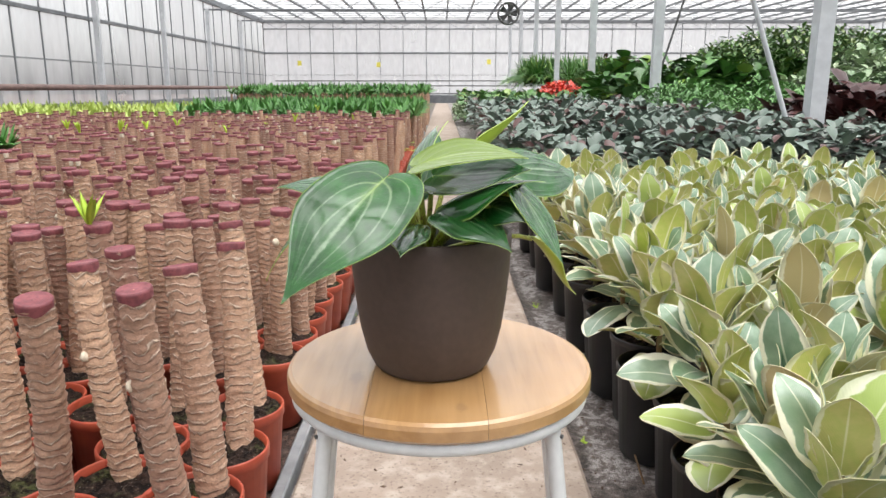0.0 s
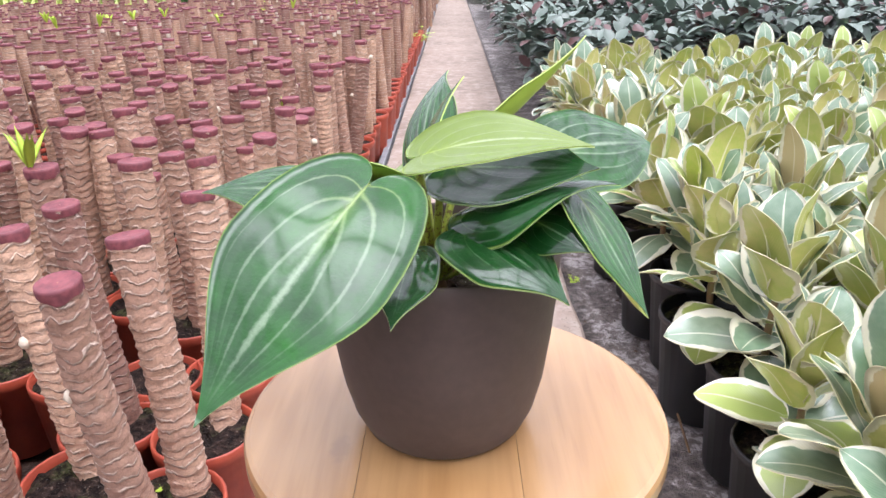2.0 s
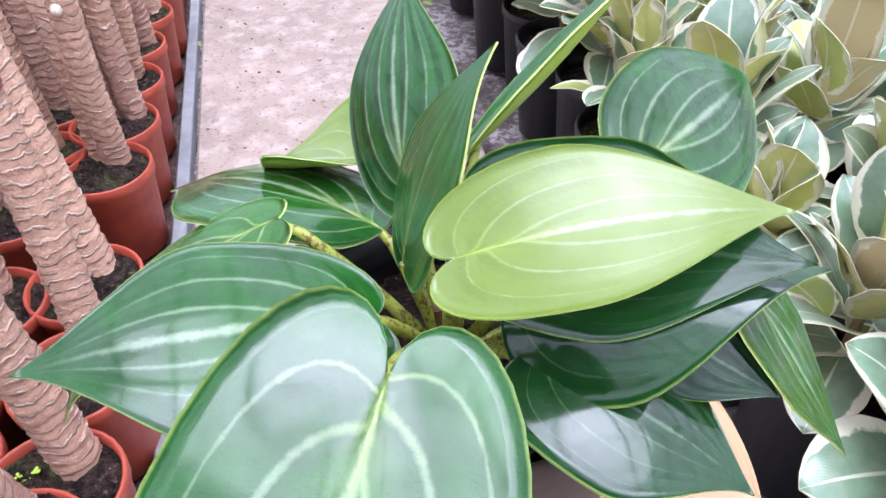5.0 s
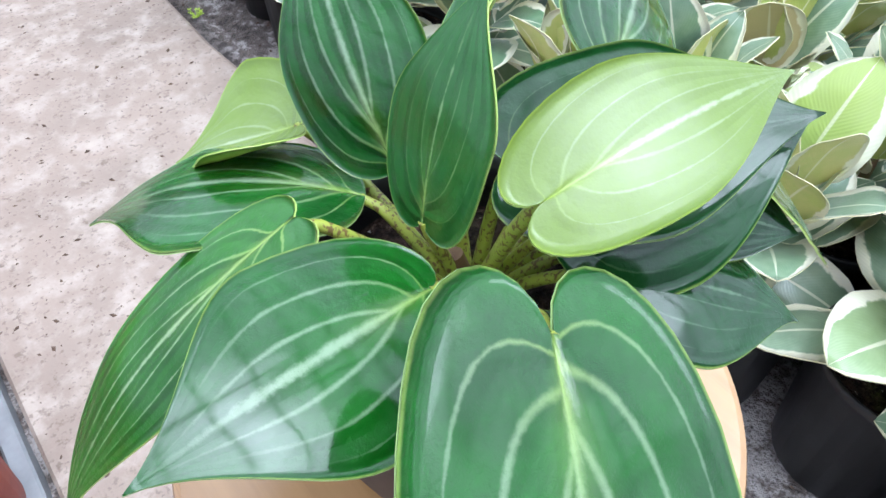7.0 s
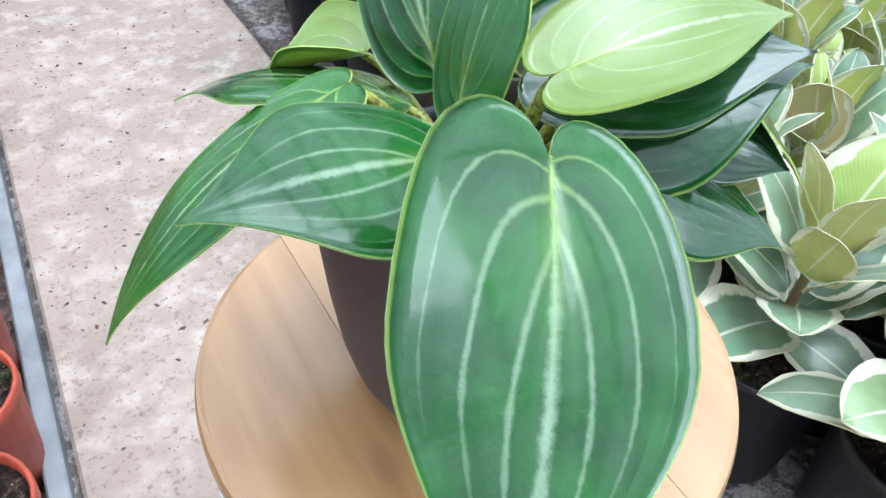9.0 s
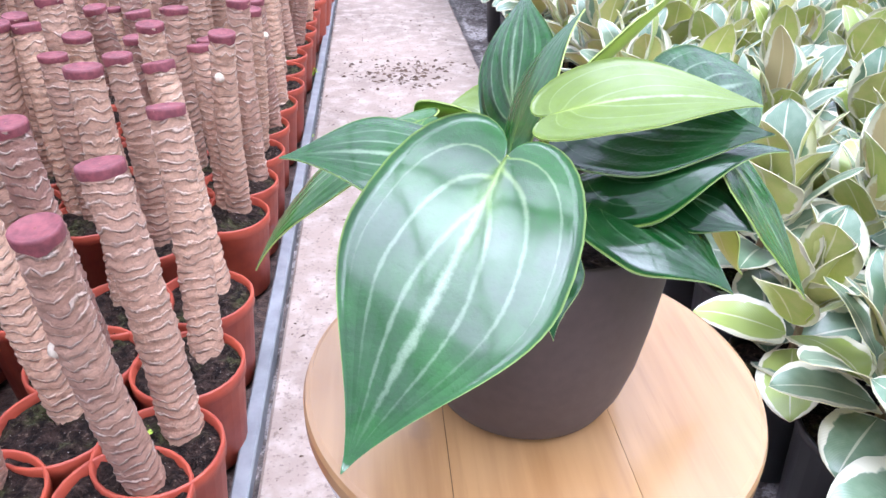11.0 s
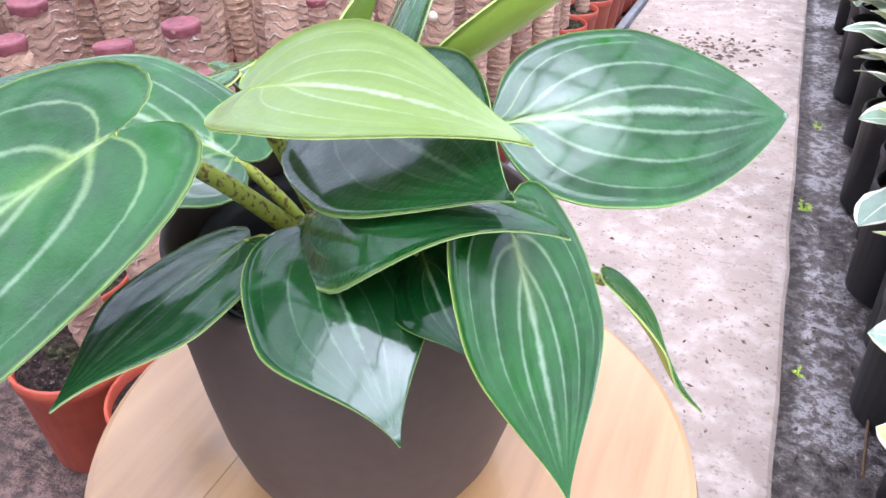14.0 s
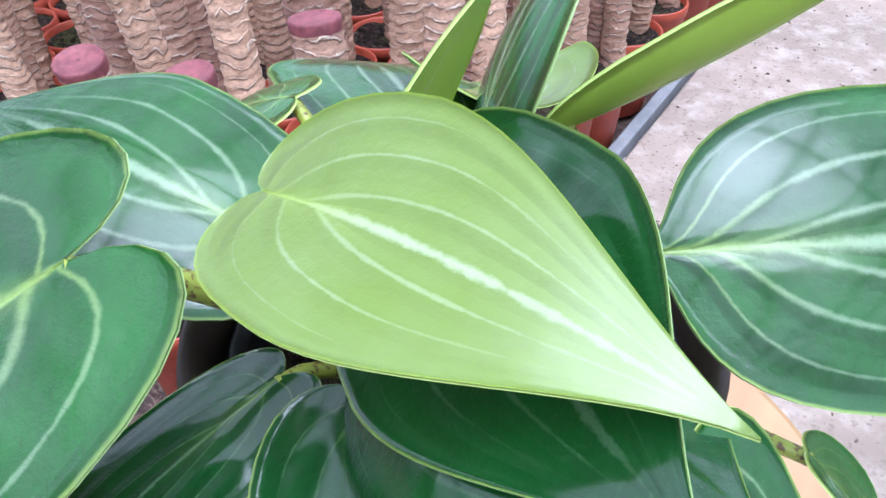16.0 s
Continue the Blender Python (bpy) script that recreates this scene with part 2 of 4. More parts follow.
def litter_concrete(name):
    """Old path concrete: buff, worn, with dark damp spots and leaf crumbs."""
    n = Nodes(name)
    p = n.world_place()
    big, mid, fine = n.noise(2.2, 4, p), n.noise(16, 5, p, 0.65), n.noise(120, 3, p)
    color = n.mix(n.step(big, 0.3, 0.7), (0.34, 0.265, 0.215), (0.23, 0.18, 0.145))
    color = n.mix(n.step(mid, 0.42, 0.72), color, (0.42, 0.35, 0.295))
    color = n.mix(n.math("MULTIPLY", n.step(fine, 0.57, 0.70), 0.5), color, (0.11, 0.08, 0.06))
    color = n.mix(n.math("MULTIPLY", n.step(n.noise(34, 4, p, 0.7), 0.58, 0.72), 0.55), color, (0.11, 0.075, 0.055))
    n.bump(n.math("MULTIPLY_ADD", fine, 0.5, mid), 0.5, 0.004)
    return n.done(color, 0.85)


def wet_grit(name):
    n = Nodes(name)
    p = n.world_place()
    big, mid, fine = n.noise(7, 5, p, 0.65), n.noise(48, 5, p, 0.72), n.noise(210, 3, p)
    both = n.math("MULTIPLY_ADD", mid, 0.6, n.math("MULTIPLY", big, 0.5))
    color = n.mix(n.step(both, 0.40, 0.53), (0.026, 0.018, 0.014), (0.15, 0.12, 0.105))
    color = n.mix(n.step(both, 0.53, 0.62), color, (0.46, 0.42, 0.40))
    color = n.mix(n.math("MULTIPLY", n.step(fine, 0.58, 0.68), 0.7), color, (0.035, 0.025, 0.02))
    east = n.add("SeparateXYZ", Vector=p).outputs[0]
    gutter = n.math("MULTIPLY", n.step(n.math("ABSOLUTE", n.math("SUBTRACT", n.math("MULTIPLY_ADD", big, 0.05, east), 0.320)), 0.035, 0.012), 0.75)
    color = n.mix(gutter, color, n.mix(n.step(mid, 0.4, 0.62), (0.018, 0.013, 0.010), (0.10, 0.07, 0.055)))
    loam = n.mix(n.step(mid, 0.38, 0.66), (0.035, 0.02, 0.015), (0.17, 0.105, 0.08))
    color = n.mix(n.step(east, -0.27, -0.34), color, loam)
    n.bump(n.math("MULTIPLY_ADD", fine, 0.6, mid), 0.9, 0.01)
    return n.done(color, n.math("MULTIPLY_ADD", big, 0.5, 0.22))


def potting_soil(name):
    """Dark crumbly peat with mossy green patches and a few white grains."""
    n = Nodes(name)
    p = n.world_place()
    mid, fine = n.noise(75, 5, p, 0.75), n.noise(300, 2, p)
    color = n.mix(n.step(mid, 0.38, 0.68), (0.010, 0.006, 0.005), (0.075, 0.045, 0.034))
    color = n.mix(n.math("MULTIPLY", n.math("MULTIPLY", n.step(n.noise(17, 3, p), 0.48, 0.68), n.step(mid, 0.40, 0.6)), 0.75), color, (0.085, 0.105, 0.03))
    color = n.mix(n.math("MULTIPLY", n.step(n.noise(150, 3, p), 0.60, 0.70), 0.55), color, (0.20, 0.14, 0.10))
    color = n.mix(n.step(fine, 0.71, 0.75), color, (0.48, 0.46, 0.40))
    n.bump(n.math("MULTIPLY_ADD", fine, 0.5, mid), 1.0, 0.012)
    return n.done(color, 0.95, Specular_IOR_Level=0.2)


SOIL, GRIT, CONCRETE = potting_soil("potting_soil"), wet_grit("wet_grit"), litter_concrete("path_concrete")
CLAY_POT = plain("terracotta_plastic", (0.42, 0.075, 0.035), (0.30, 0.05, 0.028), 9, 0.5, 0.1)
BLACK_POT = plain("black_plastic", (0.006, 0.006, 0.007), (0.012, 0.012, 0.012), 12, 0.42, 0.1)
CERAMIC = plain("brown_ceramic", (0.062, 0.042, 0.034), (0.080, 0.056, 0.045), 14, 0.62, 0.15, 0.0004, 9.0)
PINE = pine("varnished_pine")
WHITE_METAL = plain("white_enamel", (0.66, 0.67, 0.67), (0.58, 0.59, 0.59), 20, 0.35, 0.05)
GALVANISED = plain("galvanised_steel", (0.34, 0.35, 0.36), (0.22, 0.23, 0.24), 6, 0.5, 0.1, Metallic=0.3)
PALE_STEEL = plain("pale_painted_steel", (0.56, 0.58, 0.60), (0.45, 0.47, 0.49), 2.5, 0.5, 0.1)
ROOF_STEEL = plain("weathered_roof_steel", (0.19, 0.20, 0.21), (0.13, 0.14, 0.15), 2.5, 0.55, 0.1)
DARK_STEEL = plain("dark_steel", (0.10, 0.10, 0.10), (0.06, 0.06, 0.06), 8, 0.5, 0.1)
RUST_PIPE = plain("brown_heating_pipe", (0.20, 0.13, 0.115), (0.13, 0.085, 0.075), 3, 0.6, 0.2)
WAX = plain("maroon_wax", (0.25, 0.068, 0.075), (0.135, 0.034, 0.042), 45, 0.62, 0.4)
BARK = cane_bark("cane_bark", (0.30, 0.155, 0.115), (0.70, 0.45, 0.295), (0.88, 0.76, 0.64))
PITH = plain("pale_pith", (0.75, 0.66, 0.52), (0.6, 0.5, 0.38), 60, 0.7)
SPROUT = underleaf("sprout_leaf", (0.36, 0.56, 0.04), (0.52, 0.66, 0.07))
DARK_LEAF = philodendron("dark_leaf", (0.002, 0.048, 0.002), (0.008, 0.098, 0.004), (0.46, 0.58, 0.40), 1.3, 0.08, 0.42, 0.27)
PLAIN_LEAF = philodendron("plain_dark_leaf", (0.002, 0.032, 0.004), (0.005, 0.058, 0.007), (0.30, 0.46, 0.27), 0.8, 0.07, 0.28, 0.12, 0.8)
LIME_LEAF = philodendron("lime_leaf", (0.125, 0.195, 0.014), (0.155, 0.225, 0.045), (0.44, 0.50, 0.34), 0.9, 0.2, 0.55, 0.26, 0.5, (0.33, 0.46, 0.04))
MID_LEAF = philodendron("mid_green_leaf", (0.014, 0.090, 0.012), (0.030, 0.135, 0.022), (0.32, 0.48, 0.22), 0.6, 0.14, 0.45, 0.18, 0.7)
FRESH_LEAF = philodendron("fresh_green_leaf", (0.014, 0.095, 0.006), (0.032, 0.15, 0.012), (0.46, 0.60, 0.34), 0.9, 0.12, 0.5, 0.32)
UNDER_DARK = underleaf("underside_green", (0.13, 0.27, 0.05), (0.18, 0.33, 0.07))
UNDER_LIME = underleaf("underside_lime", (0.36, 0.52, 0.05), (0.42, 0.58, 0.08))
PETIOLE = petiole("speckled_petiole")
STEM = plain("woody_stem", (0.20, 0.12, 0.05), (0.12, 0.06, 0.03), 50, 0.7)
RUBBER_TOP = rubber_leaf("variegated_top", (0.12, 0.22, 0.125), (0.27, 0.36, 0.245), (0.86, 0.84, 0.66), 0.77, odd=(0.40, 0.50, 0.10), share=0.16)
RUBBER_BACK = rubber_leaf("variegated_back", (0.42, 0.48, 0.08), (0.62, 0.55, 0.19), (0.86, 0.80, 0.58), 0.82, 0.5, odd=(0.62, 0.46, 0.24), share=0.10)


# ---- mesh helpers ----
class Geo:
    """Collects points, faces, slots and a map, and becomes one mesh."""

    def __init__(self):
        self.v, self.f, self.slot, self.uv = [], [], [], []

    def face(self, ids, slot=0, uv=None):
        self.f.append(tuple(ids))
        self.slot.append(slot)
        self.uv.append(uv)

    def grid(self, rows, slot=0, close=False, maps=None, flip=False):
        start, n = len(self.v), len(rows[0])
        for r in rows:
            self.v.extend(tuple(p) for p in r)
        for i in range(len(rows) - 1):
            for j in range(n if close else n - 1):
                k = (j + 1) % n
                quad = [(i, j), (i, k), (i + 1, k), (i + 1, j)]
                if flip:
                    quad.reverse()
                self.face([start + a * n + b for a, b in quad], slot, [maps(a, b) for a, b in quad] if maps else None)
        return start

    def disc(self, ring, slot=0, up=True):
        start = len(self.v)
        self.v.extend(tuple(p) for p in ring)
        ids = list(range(start, start + len(ring)))
        self.face(ids if up else ids[::-1], slot)

    def tube(self, points, radii, sides=8, slot=0, caps=True, maps=None):
        """A round bar along the points, with its radius at each."""
        pts = [Vector(p) for p in points]
        rows, side = [], None
        for i, p in enumerate(pts):
            way = (pts[min(i + 1, len(pts) - 1)] - pts[max(i - 1, 0)]).normalized()
            if side is None:
                side = way.orthogonal().normalized()
            side = (side - way * side.dot(way)).normalized()
            other = way.cross(side)
            r = radii[i] if isinstance(radii, (list, tuple)) else radii
            rows.append([p + (side * math.cos(a) + other * math.sin(a)) * r for a in [2 * math.pi * k / sides for k in range(sides)]])
        self.grid(rows, slot, True, maps)
        if caps:
            self.disc(rows[0], slot, False)
            self.disc(rows[-1], slot)

    def lathe(self, profile, sides=32, slot=0, centre=(0, 0), caps=(False, False)):
        rows = [[(centre[0] + r * math.cos(2 * math.pi * k / sides), centre[1] + r * math.sin(2 * math.pi * k / sides), z) for k in range(sides)] for r, z in profile]
        self.grid(rows, slot, True)
        if caps[0]:
            self.disc(rows[0], slot, False)
        if caps[1]:
            self.disc(rows[-1], slot)

    def box(self, x0, y0, z0, x1, y1, z1, slot=0, bevel=0.0):
        b = bevel
        loops = []
        for z, k in ((z0, b), (z0 + b, 0), (z1 - b, 0), (z1, b)) if b else ((z0, 0), (z1, 0)):
            loops.append([(x0 + k, y0 + k, z), (x1 - k, y0 + k, z), (x1 - k, y1 - k, z), (x0 + k, y1 - k, z)])
        self.grid(loops, slot, True)
        self.disc(loops[0], slot, False)
        self.disc(loops[-1], slot)

    def mesh(self, name, *materials, smooth=True):
        m = bpy.data.meshes.new(name)
        m.from_pydata(self.v, [], self.f)
        for mat in materials:
            m.materials.append(mat)
        m.polygons.foreach_set("material_index", self.slot)
        m.polygons.foreach_set("use_smooth", [smooth] * len(self.f))
        if any(self.uv):
            layer = m.uv_layers.new(name="map")
            flat = []
            for f, u in zip(self.f, self.uv):
                for k in range(len(f)):
                    flat.extend(u[k] if u else (0.5, 0.5))
            layer.data.foreach_set("uv", flat)
        m.update()
        return m


def thing(name, label, category, at=(0, 0, 0), group="", kind="", turn=0):
    ob = new(name)
    ob.empty_display_size = 0.05
    ob.matrix_basis = pose(*at, 0, 0, turn)
    return tagged(ob, label, category, group, kind)


def part(name, data, parent, label="", m=None):
    """Links mesh data as one object under a thing or under a part."""
    ob = new(name, data)
    ob.parent = parent
    if m is not None:
        ob.matrix_basis = m
    return tagged(ob, label)


def structure(name, geo, *materials, label="", category="", smooth=False, kind="structure", parent=None):
    ob = new(name, geo.mesh(name, *materials, smooth=smooth))
    ob.parent = parent
    return tagged(ob, label, category, kind=kind)


rng = random.Random(7)

# ---- ground, path and kerb strip ----
g = Geo()
g.grid([[(x, y, -0.03) for x in (-60, -12, 0, 12, 60)] for y in (-40, -5, 5, 40, 90)], flip=True)
structure("ground", g, GRIT, label="dark damp gritty greenhouse soil ground", category="ground", smooth=True)
g = Geo()
nx, ny = 60, 170
g.grid([[(-0.95 + 2.1 * j / nx, -1.2 + 4.6 * i / ny, -0.022 + 0.016 * noise.noise((j * 0.55, i * 0.45, 0)) + 0.006 * noise.noise((j * 2.1, i * 1.9, 3))) for j in range(nx + 1)] for i in range(ny + 1)], flip=True)
structure("soil_strip", g, GRIT, label="wet black soil and pale grit beside the path", category="ground", smooth=True)

# ---- greenhouse shell ----
CORNER_Y, LEFT_X, RIGHT_X, EAVE, BAY = 38.0, -9.2, 22.0, 4.05, 4.72
FIRST = 14.4 - 4 * BAY
BRIGHT = glazing("milky_end_glass", (0.97, 0.98, 1.0), 0.42, (1.0, 1.0, 1.0))
SIDE = glazing("milky_side_glass", (0.98, 0.99, 1.0), 0.40, (1.0, 1.0, 1.0))
# darker copy of the glass for the unseen south wall, to dim leaf reflections
DIMMED = glazing("dimmed_glass", (0.30, 0.31, 0.32), 0.12, (0.45, 0.46, 0.47))
MILKY = glazing("misted_glass", (0.86, 0.88, 0.90), 0.34, (0.84, 0.86, 0.88))
ROOF_GLASS = glazing("roof_glass", (0.95, 0.96, 0.97), 0.5)


def glass_wall(name, along, start, stop, fixed, label, glazed=None):
    """A wall of glazing bars, rails and panes that stand in them."""
    root = thing(name, label, "wall", kind="structure")
    flip = lambda a, b, z: (a, b, z) if along == "x" else (b, a, z)
    panes, bars = Geo(), Geo()
    count = round((stop - start) / (BAY / 4))
    for k in range(count + 1):
        a = start + (stop - start) * k / count
        r = 0.018
        p, q = flip(a - r, fixed - r, 0.35), flip(a + r, fixed + r, EAVE)
        bars.box(min(p[0], q[0]), min(p[1], q[1]), 0.35, max(p[0], q[0]), max(p[1], q[1]), EAVE)
        if k < count:
            b = start + (stop - start) * (k + 1) / count
            for z0, z1 in ((0.37, 1.38), (1.42, 2.46), (2.54, EAVE - 0.03)):
                base = len(panes.v)
                panes.v.extend([flip(a + 0.03, fixed, z0), flip(b - 0.03, fixed, z0), flip(b - 0.03, fixed, z1), flip(a + 0.03, fixed, z1)])
                panes.v.extend([flip(a + 0.03, fixed + 0.006, z0), flip(b - 0.03, fixed + 0.006, z0), flip(b - 0.03, fixed + 0.006, z1), flip(a + 0.03, fixed + 0.006, z1)])
                panes.face([base, base + 1, base + 2, base + 3])
    for z, r in ((0.35, 0.03), (1.40, 0.012), (2.50, 0.045), (EAVE, 0.07)):
        p, q = flip(start, fixed - r, z - r), flip(stop, fixed + r, z + r)
        bars.box(min(p[0], q[0]), min(p[1], q[1]), z - r, max(p[0], q[0]), max(p[1], q[1]), z + r)
    p, q = flip(start, fixed - 0.07, -0.03), flip(stop, fixed + 0.07, 0.32)
    bars.box(min(p[0], q[0]), min(p[1], q[1]), -0.03, max(p[0], q[0]), max(p[1], q[1]), 0.32)
    part("glazing_bars", bars.mesh("glazing_bars", ROOF_STEEL, smooth=False), root)
    glass = part("panes", panes.mesh("panes", glazed or MILKY, smooth=False), root)
    glass.visible_shadow = False
    return root


glass_wall("wall_west", "y", -12.0, CORNER_Y, LEFT_X, "tall wall of misted greenhouse glass in steel bars", SIDE)
glass_wall("wall_north", "x", LEFT_X, RIGHT_X, CORNER_Y, "far end wall of milky greenhouse glass panes", BRIGHT)
# added glowing sheet that stands in for daylight and brightens the far panes
hazy = Nodes("backdrop_glow")
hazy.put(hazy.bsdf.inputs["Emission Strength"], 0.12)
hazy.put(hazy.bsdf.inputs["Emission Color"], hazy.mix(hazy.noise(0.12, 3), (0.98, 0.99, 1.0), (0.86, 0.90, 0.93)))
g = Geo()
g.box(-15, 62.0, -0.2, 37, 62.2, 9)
structure("backdrop", g, hazy.done((0.5, 0.5, 0.5), 1.0), label="glowing sheet added as daylight behind the far glass", category="backdrop")
glass_wall("wall_east", "y", -12.0, CORNER_Y, RIGHT_X, "side wall of misted greenhouse glass panes")
glass_wall("wall_south", "x", LEFT_X, RIGHT_X, -12.0, "unseen end wall of glass panes darkened to dim reflections", DIMMED)

g = Geo()
for k in range(int((RIGHT_X - LEFT_X) / 1.05) + 1):
    x = LEFT_X + 1.05 * k
    g.box(x - 0.032, -12, EAVE + 0.08, x + 0.032, CORNER_Y, EAVE + 0.15)
for k in range(11):
    y = FIRST + BAY * k
    if y > CORNER_Y:
        break
    for z in (EAVE - 0.35, EAVE + 0.06):
        g.box(LEFT_X, y - 0.03, z - 0.03, RIGHT_X, y + 0.03, z + 0.03)
    n = 40
    for j in range(n):
        x0 = LEFT_X + (RIGHT_X - LEFT_X) * j / n
        x1 = LEFT_X + (RIGHT_X - LEFT_X) * (j + 1) / n
        za, zb = (EAVE - 0.35, EAVE + 0.06) if j % 2 else (EAVE + 0.06, EAVE - 0.35)
        g.tube([(x0, y, za), (x1, y, zb)], 0.012, 4, caps=False)
for k in range(52):
    y = -11.5 + 0.96 * k
    g.box(LEFT_X, y - 0.008, EAVE + 0.16, RIGHT_X, y + 0.008, EAVE + 0.18)
structure("roof_frame", g, ROOF_STEEL, label="pale steel lattice trusses and roof bars", category="roof frame")
g = Geo()
g.grid([[(x, y, EAVE + 0.22) for x in (LEFT_X, 0, RIGHT_X)] for y in (-12, 12, CORNER_Y)])
roof = structure("ceiling", g, ROOF_GLASS, label="whitened glass greenhouse roof", category="ceiling")
roof.visible_shadow = False


def column(x, y):
    """A square steel column on a foot plate."""
    root = thing("steel_column", "pale grey square steel greenhouse column", "column", (x, y, 0), "columns", "structure")
    g = Geo()
    g.box(-0.065, -0.065, 0.0, 0.065, 0.065, EAVE - 0.33, bevel=0.008)
    part("shaft", g.mesh("shaft", PALE_STEEL, smooth=False), root)
    g = Geo()
    g.box(-0.11, -0.11, -0.03, 0.11, 0.11, 0.012)
    part("foot_plate", g.mesh("foot_plate", PALE_STEEL, smooth=False), root)
    return root


first = column(3.15, 5.5)
for k in range(1, 7):
    copy_thing(first, pose(3.15, 5.5 + 4.72 * k, 0))
for k in range(6):
    copy_thing(first, pose(LEFT_X + 0.12, 14.4 + BAY * (k - 1), 0))


def rod(name, a, b, r, mat, label, category):
    g = Geo()
    g.tube([a, b], r, 8)
    return structure(name, g, mat, label=label, category=category, smooth=True)


rod("brace", (2.95, 5.45, 0.35), (1.95, 5.4, 2.9), 0.022, PALE_STEEL, "pale diagonal steel brace rod beside a column", "brace")
rod("brace", (3.1, 10.2, 0.6), (3.75, 10.2, 2.9), 0.016, DARK_STEEL, "thin dark diagonal brace rod", "brace")
g = Geo()
g.tube([(LEFT_X + 0.35, -10, 0.76), (LEFT_X + 0.35, CORNER_Y - 0.5, 0.76)], 0.07, 12)
structure("heating_pipe", g, RUST_PIPE, label="brown steel heating pipe along the glass wall", category="pipe", smooth=True)
for z in (0.45, 0.85, 1.1):
    g = Geo()
    g.tube([(LEFT_X + 0.6, CORNER_Y - 0.4, z), (12, CORNER_Y - 0.4, z)], 0.03, 8)
    structure("heating_pipe", g, DARK_STEEL, label="dark horizontal heating pipe along the end wall", category="pipe", smooth=True)


def fan(x, y, z):
    """A round circulation fan in a drum, hung by rods."""
    root = thing("ventilation_fan", "black round ventilation fan hung under the roof", "fan", (x, y, z))
    g = Geo()
    g.lathe([(0.27, -0.12), (0.29, -0.10), (0.29, 0.10), (0.27, 0.12), (0.25, 0.11), (0.25, -0.11), (0.27, -0.12)], 28)
    part("drum", g.mesh("drum", DARK_STEEL), root, m=pose(0, 0, 0, 90))
    g = Geo()
    for k in range(5):
        a = 2 * math.pi * k / 5
        c, s = math.cos(a), math.sin(a)
        base = len(g.v)
        for r, w, t in ((0.05, 0.03, 0.02), (0.23, 0.09, -0.03)):
            g.v.extend([(c * r - s * w, s * r + c * w, t), (c * r + s * w, s * r - c * w, -t), (c * r + s * w, s * r - c * w, -t - 0.004), (c * r - s * w, s * r + c * w, t - 0.004)])
        for q in ((0, 1, 5, 4), (1, 2, 6, 5), (2, 3, 7, 6), (3, 0, 4, 7), (4, 5, 6, 7)):
            g.face([base + i for i in q])
    g.lathe([(0.06, -0.06), (0.06, 0.06)], 12, caps=(True, True))
    part("blades", g.mesh("blades", DARK_STEEL, smooth=False), root, "pale fan blades", pose(0, 0, 0, 90))
    g = Geo()
    for k in (-0.2, 0.2):
        g.tube([(k, 0, 0.2), (k, 0, EAVE - 0.36 - z)], 0.01, 6)
    part("hanger", g.mesh("hanger", DARK_STEEL), root)
    return root


fan(1.75, FIRST + 5 * BAY, 2.65)


def sticky_trap(x, y, z):
    """A yellow insect card hung on a thread from the roof."""
    root = thing("sticky_trap", "yellow sticky insect trap card hung on a thread", "insect trap", (x, y, z), "sticky traps")
    g = Geo()
    g.box(-0.10, -0.004, -0.12, 0.10, 0.004, 0.12)
    part("card", g.mesh("card", TRAP_YELLOW, smooth=False), root)
    g = Geo()
    g.tube([(0, 0, 0.11), (0, 0, EAVE + 0.222 - z)], 0.004, 5)
    part("thread", g.mesh("thread", DARK_STEEL), root)


TRAP_YELLOW = plain("yellow_card", (0.75, 0.70, 0.12), (0.66, 0.58, 0.08), 30, 0.5)
for tx, tz in ((-7.26, 1.98), (-3.23, 1.9), (2.4, 2.04)):
    sticky_trap(tx, 37.3, tz)


# ---- the stool ----
SEAT_Z = 0.475


